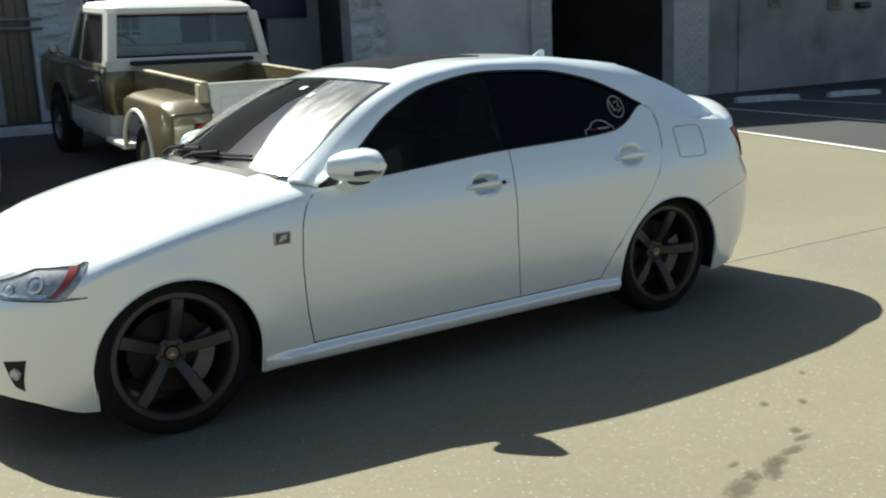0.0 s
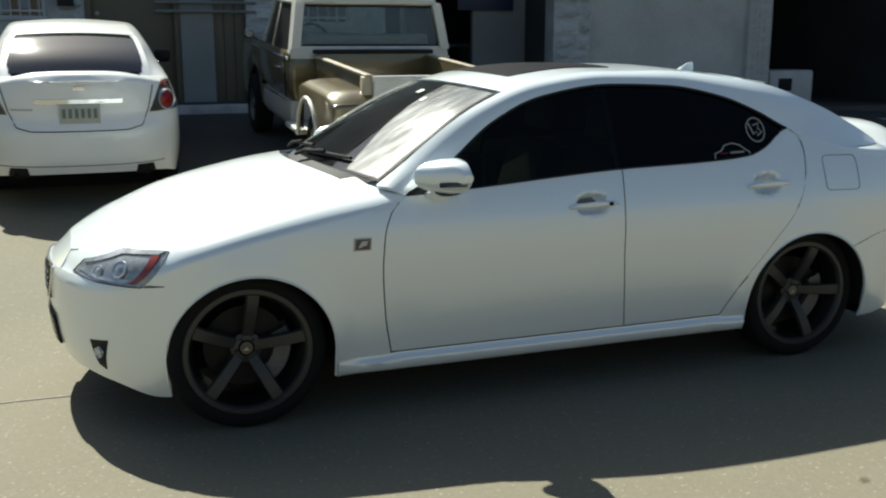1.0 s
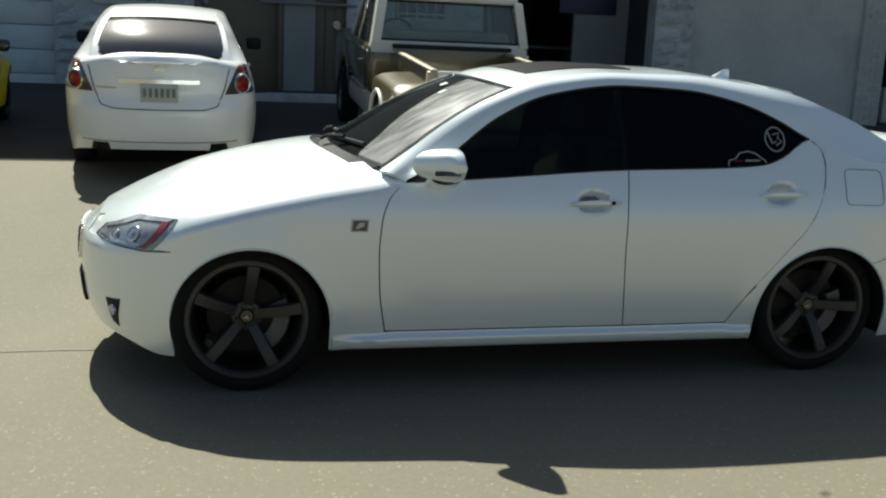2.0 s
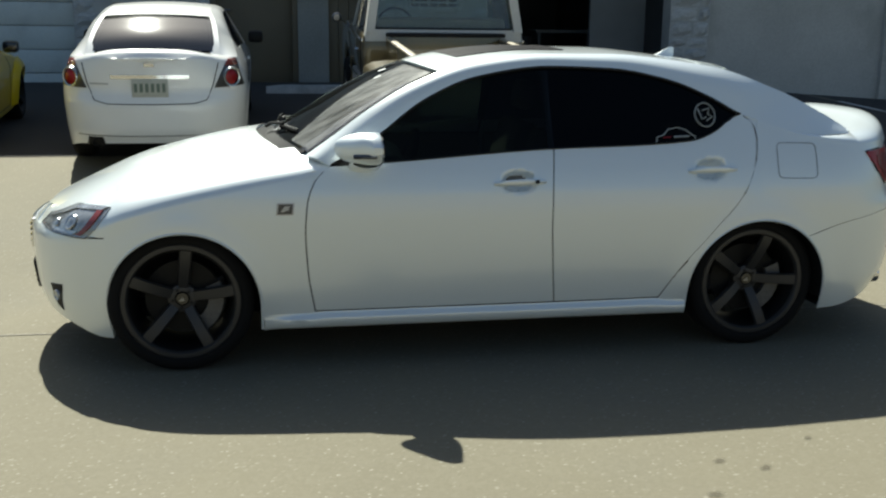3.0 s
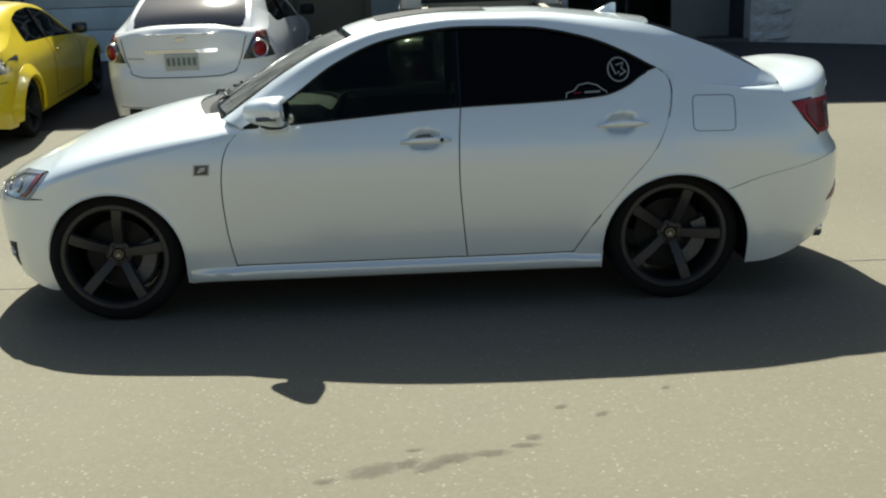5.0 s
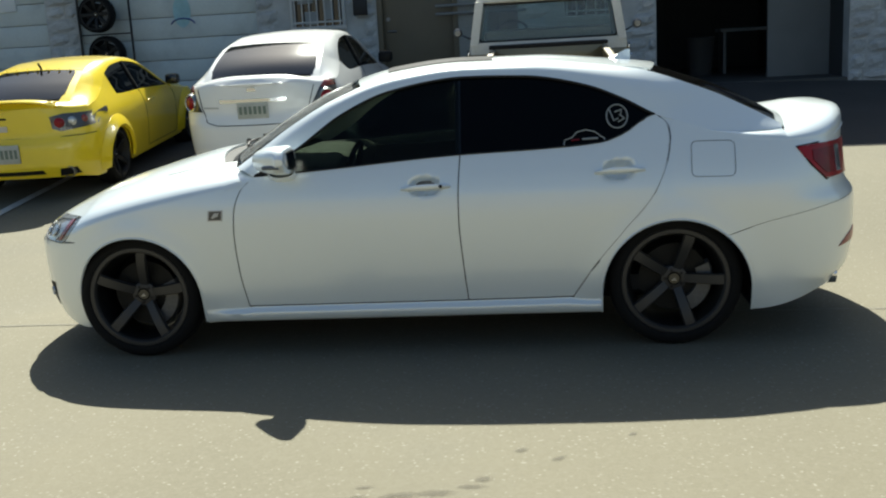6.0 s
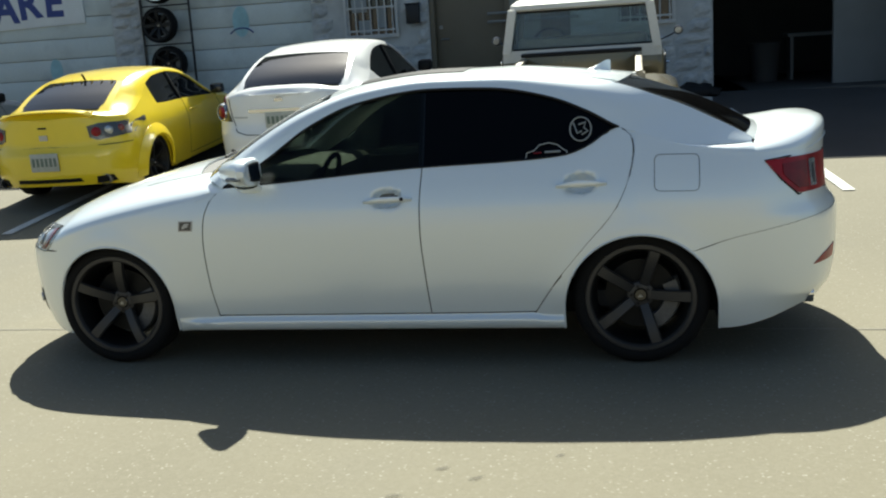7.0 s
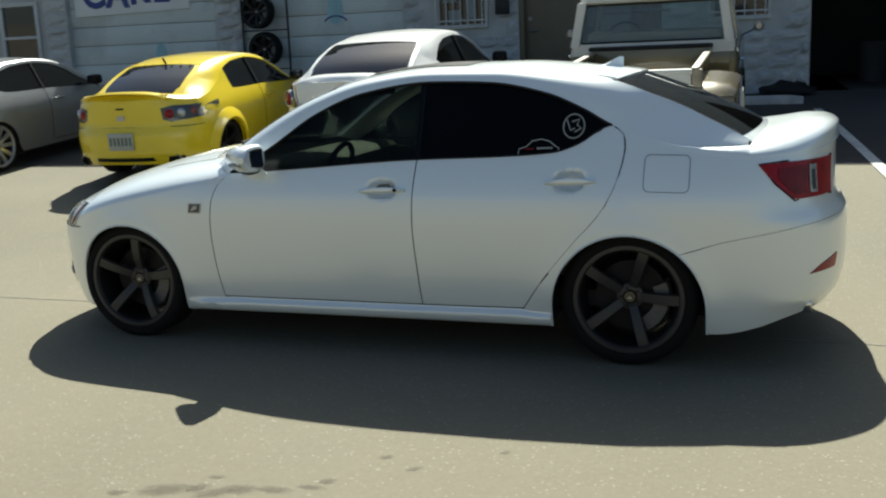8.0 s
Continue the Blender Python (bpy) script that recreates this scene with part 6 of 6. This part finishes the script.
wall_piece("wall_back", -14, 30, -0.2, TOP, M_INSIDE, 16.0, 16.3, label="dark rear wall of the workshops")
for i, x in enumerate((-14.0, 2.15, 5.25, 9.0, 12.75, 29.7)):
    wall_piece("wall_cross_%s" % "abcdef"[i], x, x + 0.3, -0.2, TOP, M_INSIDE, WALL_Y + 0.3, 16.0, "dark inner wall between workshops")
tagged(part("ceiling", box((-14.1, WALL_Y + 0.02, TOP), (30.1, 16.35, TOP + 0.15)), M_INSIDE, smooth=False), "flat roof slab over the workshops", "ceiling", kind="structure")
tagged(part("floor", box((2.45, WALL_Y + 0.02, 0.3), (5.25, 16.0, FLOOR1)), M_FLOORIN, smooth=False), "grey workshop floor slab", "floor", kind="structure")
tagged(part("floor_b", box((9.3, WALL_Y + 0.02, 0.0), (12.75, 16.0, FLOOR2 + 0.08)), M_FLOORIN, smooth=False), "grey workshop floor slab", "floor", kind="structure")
wall_piece("baseboard", 13.45, 30, -0.1, 0.22, M_ASPHALT, WALL_Y - 0.012, WALL_Y, "dark painted base band of the wall", "base")
tagged(part("wall_partition", box((4.30, 10.75, FLOOR1), (5.24, 10.85, 3.6)), M_PARTITION, smooth=False), "grey partition inside the workshop", "wall", kind="structure")

# rough stones, laid in courses
rng = random.Random(11)
stone_meshes = []
for v in range(10):
    bm = bmesh.new()
    bmesh.ops.create_grid(bm, x_segments=3, y_segments=3, size=0.5)
    for vert in bm.verts:
        edge = max(abs(vert.co.x), abs(vert.co.y)) > 0.49
        vert.co.z = 0.0 if edge else rng.uniform(0.55, 1.0)
        if edge:
            vert.co.x *= rng.uniform(0.90, 1.0)
            vert.co.y *= rng.uniform(0.88, 1.0)
        else:
            vert.co.x += rng.uniform(-0.1, 0.1)
            vert.co.y += rng.uniform(-0.1, 0.1)
    me = bpy.data.meshes.new("stone")
    bm.to_mesh(me)
    bm.free()
    me.materials.append(M_STONE)
    stone_meshes.append(me)


def lay_stones(parent, x0, x1, z0, z1, holes=()):
    z = z0
    while z < z1 - 0.05:
        h = min(rng.uniform(0.15, 0.26), z1 - z)
        x = x0
        while x < x1 - 0.04:
            w = min(rng.uniform(0.20, 0.52), x1 - x)
            if x1 - x - w < 0.12:
                w = x1 - x
            if not any(a < x + w - 0.02 and x + 0.02 < b and c < z + h - 0.02 and z + 0.02 < d for a, b, c, d in holes):
                ob = new("stone", rng.choice(stone_meshes))
                ob.parent = parent
                ob.matrix_world = Matrix.Translation((x + w / 2, WALL_Y - 0.001, z + h / 2)) @ Matrix.Rotation(radians(90), 4, "X") @ Matrix.Diagonal((w - 0.012, h - 0.012, rng.uniform(0.03, 0.065), 1))
            x += w
        z += h


# garage doors of panels
def garage_door(name, x0, x1, z0, z1, y, label):
    door = thing(name, label, "garage door", kind="structure")
    n = round((z1 - z0) / 0.34)
    for i in range(n):
        a, b = z0 + (z1 - z0) * i / n, z0 + (z1 - z0) * (i + 1) / n
        part("panel", box((x0, y, a + 0.006), (x1, y + 0.05, b - 0.006), 0.008), M_DOORWHITE, door)
    part("door_backing", box((x0, y + 0.04, z0), (x1, y + 0.06, z1)), M_MORTAR, door)
    return door


garage_door("door_1", -9.85, -6.90, 0.5, 3.75, WALL_Y + 0.10, "closed white panelled garage door behind a painted sign")
garage_door("door_2", -6.40, -3.55, 0.5, 3.75, WALL_Y + 0.10, "closed white panelled garage door beside a wheel rack")
door = thing("door_3", "closed brown painted steel door in the stone wall", "door", kind="structure")
part("door_leaf", box((-1.62, WALL_Y + 0.10, 0.66), (-0.55, WALL_Y + 0.15, 2.80), 0.005), M_BROWN, door)
for lo, hi in (((-1.70, WALL_Y + 0.02, 0.6), (-1.62, WALL_Y + 0.2, 2.85)), ((-0.55, WALL_Y + 0.02, 0.6), (-0.47, WALL_Y + 0.2, 2.85)), ((-1.62, WALL_Y + 0.02, 2.80), (-0.55, WALL_Y + 0.2, 2.85))):
    part("door_frame", box(lo, hi, 0.006), M_BROWN, door)
part("door_handle", tube([(-1.54, WALL_Y + 0.07, 1.72), (-1.54, WALL_Y + 0.05, 1.72), (-1.42, WALL_Y + 0.05, 1.72)], 0.012, 8), M_STEEL, door)
part("door_lock", lathe([(0, 0), (0.03, 0), (0.03, 0.02), (0, 0.02)], 14), M_STEEL, door).location = (-1.54, WALL_Y + 0.085, 1.90)

boarding = thing("door_4", "brown painted timber boarding beside a white pilaster", "door", kind="structure")
for i in range(3):
    part("board", box((-0.028 + 0.149 * i, WALL_Y + 0.08, 0.5), (-0.028 + 0.149 * i + 0.141, WALL_Y + 0.12, 2.84), 0.005), M_BROWN, boarding)
part("backing", box((-0.028, WALL_Y + 0.115, 0.4), (0.418, WALL_Y + 0.20, 2.845)), M_BROWN, boarding)


def barred_window(name, x0, x1, z0, z1, label, bars=6, rails=3):
    win = thing(name, label, "window", kind="structure")
    part("pane", box((x0, WALL_Y - 0.006, z0), (x1, WALL_Y + 0.01, z1)), M_PANE, win)
    for lo, hi in (((x0 - 0.05, z0 - 0.06), (x1 + 0.05, z0)), ((x0 - 0.05, z1), (x1 + 0.05, z1 + 0.05)), ((x0 - 0.05, z0), (x0, z1)), ((x1, z0), (x1 + 0.05, z1))):
        part("window_frame", box((lo[0], WALL_Y - 0.05, lo[1]), (hi[0], WALL_Y + 0.01, hi[1]), 0.006), M_FRAME, win)
    for x in spread(x0 + 0.03, x1 - 0.03, bars):
        part("bar", tube([(x, WALL_Y - 0.07, z0 - 0.02), (x, WALL_Y - 0.07, z1 + 0.02)], 0.010, 6), M_FRAME, win)
    for z in spread(z0 + 0.06, z1 - 0.06, rails):
        part("rail", box((x0, WALL_Y - 0.078, z - 0.012), (x1, WALL_Y - 0.062, z + 0.012)), M_FRAME, win)
    return win


w1 = barred_window("window_1", -2.97, -2.22, 1.86, 3.0, "dark window behind a white iron grille")
for x0, z0, x1, z1 in ((-2.80, 1.88, -2.62, 2.08), (-2.5, 1.95, -2.36, 2.25), (-2.9, 2.2, -2.66, 2.4)):
    part("paper", box((x0, WALL_Y - 0.012, z0), (x1, WALL_Y - 0.008, z1)), M_STICK, w1, "white paper notice")
barred_window("window_2", 1.12, 1.88, 1.80, 2.8, "dark window behind white bars", 5)
win = thing("window_3", "dark two-pane window with white frame", "window", kind="structure")
for z0, z1 in ((1.45, 1.98), (2.03, 2.55)):
    part("pane", box((-11.2, WALL_Y - 0.012, z0), (-10.5, WALL_Y + 0.0, z1)), M_PANE, win)
for lo, hi in (((-11.27, 1.38), (-10.43, 1.45)), ((-11.27, 2.55), (-10.43, 2.62)), ((-11.2, 1.98), (-10.5, 2.03)), ((-11.27, 1.45), (-11.2, 2.55)), ((-10.5, 1.45), (-10.43, 2.55))):
    part("window_frame", box((lo[0], WALL_Y - 0.05, lo[1]), (hi[0], WALL_Y + 0.0, hi[1]), 0.006), M_FRAME, win)
box_ob = thing("letter_box", "small black metal letter box on the stone wall", "letter box")
part("body", box((-2.03, WALL_Y - 0.14, 1.98), (-1.82, WALL_Y - 0.06, 2.26), 0.015), M_IRON, box_ob)
part("lid", box((-2.04, WALL_Y - 0.15, 2.26), (-1.81, WALL_Y - 0.055, 2.285), 0.008), M_IRON, box_ob)

# painted sign
sign = thing("sign_board", "white sign board with blue hand-painted lettering", "sign", Matrix.Translation((-8.56, WALL_Y + 0.068, 2.33)) @ Matrix.Rotation(radians(-1.2), 4, "Y"))
part("board", box((-1.15, 0, 0), (1.15, 0.03, 1.25), 0.004), M_SIGN, sign)
for i, ch in enumerate("CARE"):
    cu = bpy.data.curves.new("letter", "FONT")
    cu.body, cu.size, cu.extrude, cu.offset = ch, 0.66, 0.003, 0.022
    cu.materials.append(M_BLUE)
    ob = new("letter", cu)
    ob.parent = sign
    ob.matrix_local = Matrix.Translation((-0.95 + 0.47 * i, -0.004, 0.13 + 0.012 * i)) @ Matrix.Rotation(radians(90), 4, "X") @ Matrix.Rotation(radians((4, -3, 3, -2)[i]), 4, "Z")
for i in range(5):
    part("lettering", box((-0.95 + 0.36 * i, -0.004, 0.74), (-0.70 + 0.36 * i, 0.0, 1.05), 0.001), M_ORANGE, sign, "orange painted lettering")
for x, z, r in ((-8.05, 1.62, 0.16), (-4.75, 2.20, 0.2)):
    bm = bmesh.new()
    bmesh.ops.create_circle(bm, cap_ends=True, segments=20, radius=r)
    bmesh.ops.transform(bm, matrix=Matrix.Translation((x, WALL_Y + 0.094, z)) @ Matrix.Rotation(radians(90), 4, "X") @ Matrix.Diagonal((0.7, 1.2, 1, 1)), verts=bm.verts)
    tagged(part("painted_mark", bm, M_AQUA, smooth=False), "faded aqua paint mark on the garage door", "paint mark", kind="structure")
arc = tagged(part("painted_arc", tube([(-4.75 + 0.2 * math.cos(a), WALL_Y + 0.09, 1.98 + 0.12 * math.sin(a)) for a in spread(0.3, 2.8, 12)], 0.012, 5), M_BLUE), "thin blue painted arc on the door", "paint mark", kind="structure")

# rack with display wheels
rack = thing("wheel_rack", "black metal wall rack for display wheels", "rack")
for x in (-6.32, -5.5):
    part("post", tube([(x, WALL_Y - 0.12, 0.72), (x, WALL_Y - 0.12, 3.4)], 0.018, 6), M_IRON, rack)
for z in (1.30, 1.92, 2.52, 3.1):
    part("rail", tube([(-6.32, WALL_Y - 0.12, z), (-5.5, WALL_Y - 0.12, z)], 0.012, 6), M_IRON, rack)
rack_rim = {"black": (M_RIM_DARK, M_RIM_DARK), "silver": (M_CHROME, M_STEEL)}
for x, z, kind_, n in ((-5.97, 2.22, "black", 8), (-5.87, 1.62, "black", 6), (-5.95, 2.82, "silver", 7)):
    dw = thing("display_wheel", "%s alloy wheel hung on a rack" % kind_, "wheel", Matrix.Translation((x, WALL_Y - 0.228, z)), group="display wheels")
    wheel(dw, (0, 0, 0), -1, 0.275, 0.235, 0.2, 11 * n, 0.05, n, rack_rim[kind_], (0.05, 0.06))

# things in and by the workshops
tagged(part("workshop_sign", box((4.02, 10.70, 2.02), (5.0, 10.73, 2.6), 0.004), M_NAVY), "dark blue sign hung in the workshop", "sign")
mach = thing("air_compressor_box", "pale plastic equipment box in the dark workshop", "equipment")
part("body", box((10.15, 10.6, FLOOR2 + 0.08), (11.15, 11.3, 1.0), 0.05), M_FRAME, mach)
part("vent", box((10.35, 10.585, 0.62), (10.65, 10.6, 0.85), 0.004), M_BLACK, mach)
bench = thing("work_bench", "dark work bench in the workshop", "bench")
part("bench_top", box((3.9, 12.6, 1.42), (5.1, 13.2, 1.48), 0.01), M_PARTITION, bench)
for x in (3.95, 5.02):
    part("leg", box((x, 12.65, FLOOR1), (x + 0.05, 13.15, 1.42)), M_PARTITION, bench)
bin_ = thing("waste_bin", "grey plastic bin in the workshop", "bin")
part("body", lathe([(0, 0), (0.2, 0), (0.25, 0.62), (0.27, 0.65), (0.24, 0.66), (0.0, 0.66)], 24, "z"), M_INSIDE, bin_)
bin_.location = (3.5, 12.4, FLOOR1)
hose = thing("black_bag", "slumped black bag at the foot of the wall", "bag")
bm = bmesh.new()
bmesh.ops.create_icosphere(bm, subdivisions=3, radius=1)
for v in bm.verts:
    n = noise.noise(v.co * 2.2)
    v.co = Vector((v.co.x * 0.36 * (1 + 0.3 * n), v.co.y * 0.17, max(v.co.z, -0.5) * 0.13 * (1 + 0.5 * n)))
part("bag", bm, M_BLACK, hose)
hose.location = (2.15, 9.25, ground_z(2.15, 9.25) + 0.065)
for x, z, w, h in ((15.5, 1.95, 0.42, 0.35), (17.55, 1.85, 0.5, 0.45)):
    v = thing("wall_vent", "small grey wall vent under a hood", "vent", group="wall vents")
    part("frame", box((x - w / 2, WALL_Y - 0.06, z), (x + w / 2, WALL_Y - 0.002, z + h), 0.01), M_PARTITION, v)
    part("opening", box((x - w / 2 + 0.06, WALL_Y - 0.07, z + 0.06), (x + w / 2 - 0.14, WALL_Y - 0.061, z + h - 0.05)), M_PANE, v)
lamp = thing("wall_lamp", "dark wall lamp on the white wall", "lamp")
part("lamp_body", box((18.3, WALL_Y - 0.16, 1.86), (18.75, WALL_Y - 0.002, 2.0), 0.03), M_IRON, lamp)
for z in (1.93, 2.05):
    tagged(part("wall_pipe", tube([(-0.80, WALL_Y - 0.05, z), (0.55, WALL_Y - 0.05, z)], 0.02, 8), M_PARTITION), "grey pipe along the stone wall", "pipe", group="wall pipes")

# ---- stones and bricks of the walls ----
lay_stones(wall_a, -10.35, -9.85, 0.6, 2.9)
lay_stones(wall_b, -6.90, -6.40, 0.6, 2.9)
lay_stones(wall_c, -3.55, -1.70, 0.6, 2.9, ((-3.02, -2.17, 1.80, 3.2),))
lay_stones(wall_d, 0.42, 2.45, 0.6, 2.7, ((1.07, 1.93, 1.74, 3.0),))
lay_stones(wall_e, 5.20, 5.85, 0.4, 2.7)
bm = bmesh.new()
add_box(bm, (-0.5, -0.5, -0.5), (0.5, 0.5, 0.5))
brick_mesh = bpy.data.meshes.new("brick")
bm.to_mesh(brick_mesh)
bm.free()
brick_mesh.materials.append(M_BRICK)
for parent, x0, x1 in ((wall_g, 8.85, 9.32), (wall_h, 12.45, 13.45)):
    for c in range(28):
        x = x0 - (0.1 if c % 2 else 0.0)
        while x < x1 - 0.02:
            a, b = max(x, x0), min(x + 0.21, x1)
            if b - a > 0.03:
                ob = new("brick", brick_mesh)
                ob.parent = parent
                ob.matrix_world = Matrix.Translation(((a + b) / 2, WALL_Y - 0.004, 0.2 + 0.078 * c + 0.034)) @ Matrix.Diagonal((b - a - 0.010, 0.018 + rng.uniform(0, 0.006), 0.066, 1))
            x += 0.21
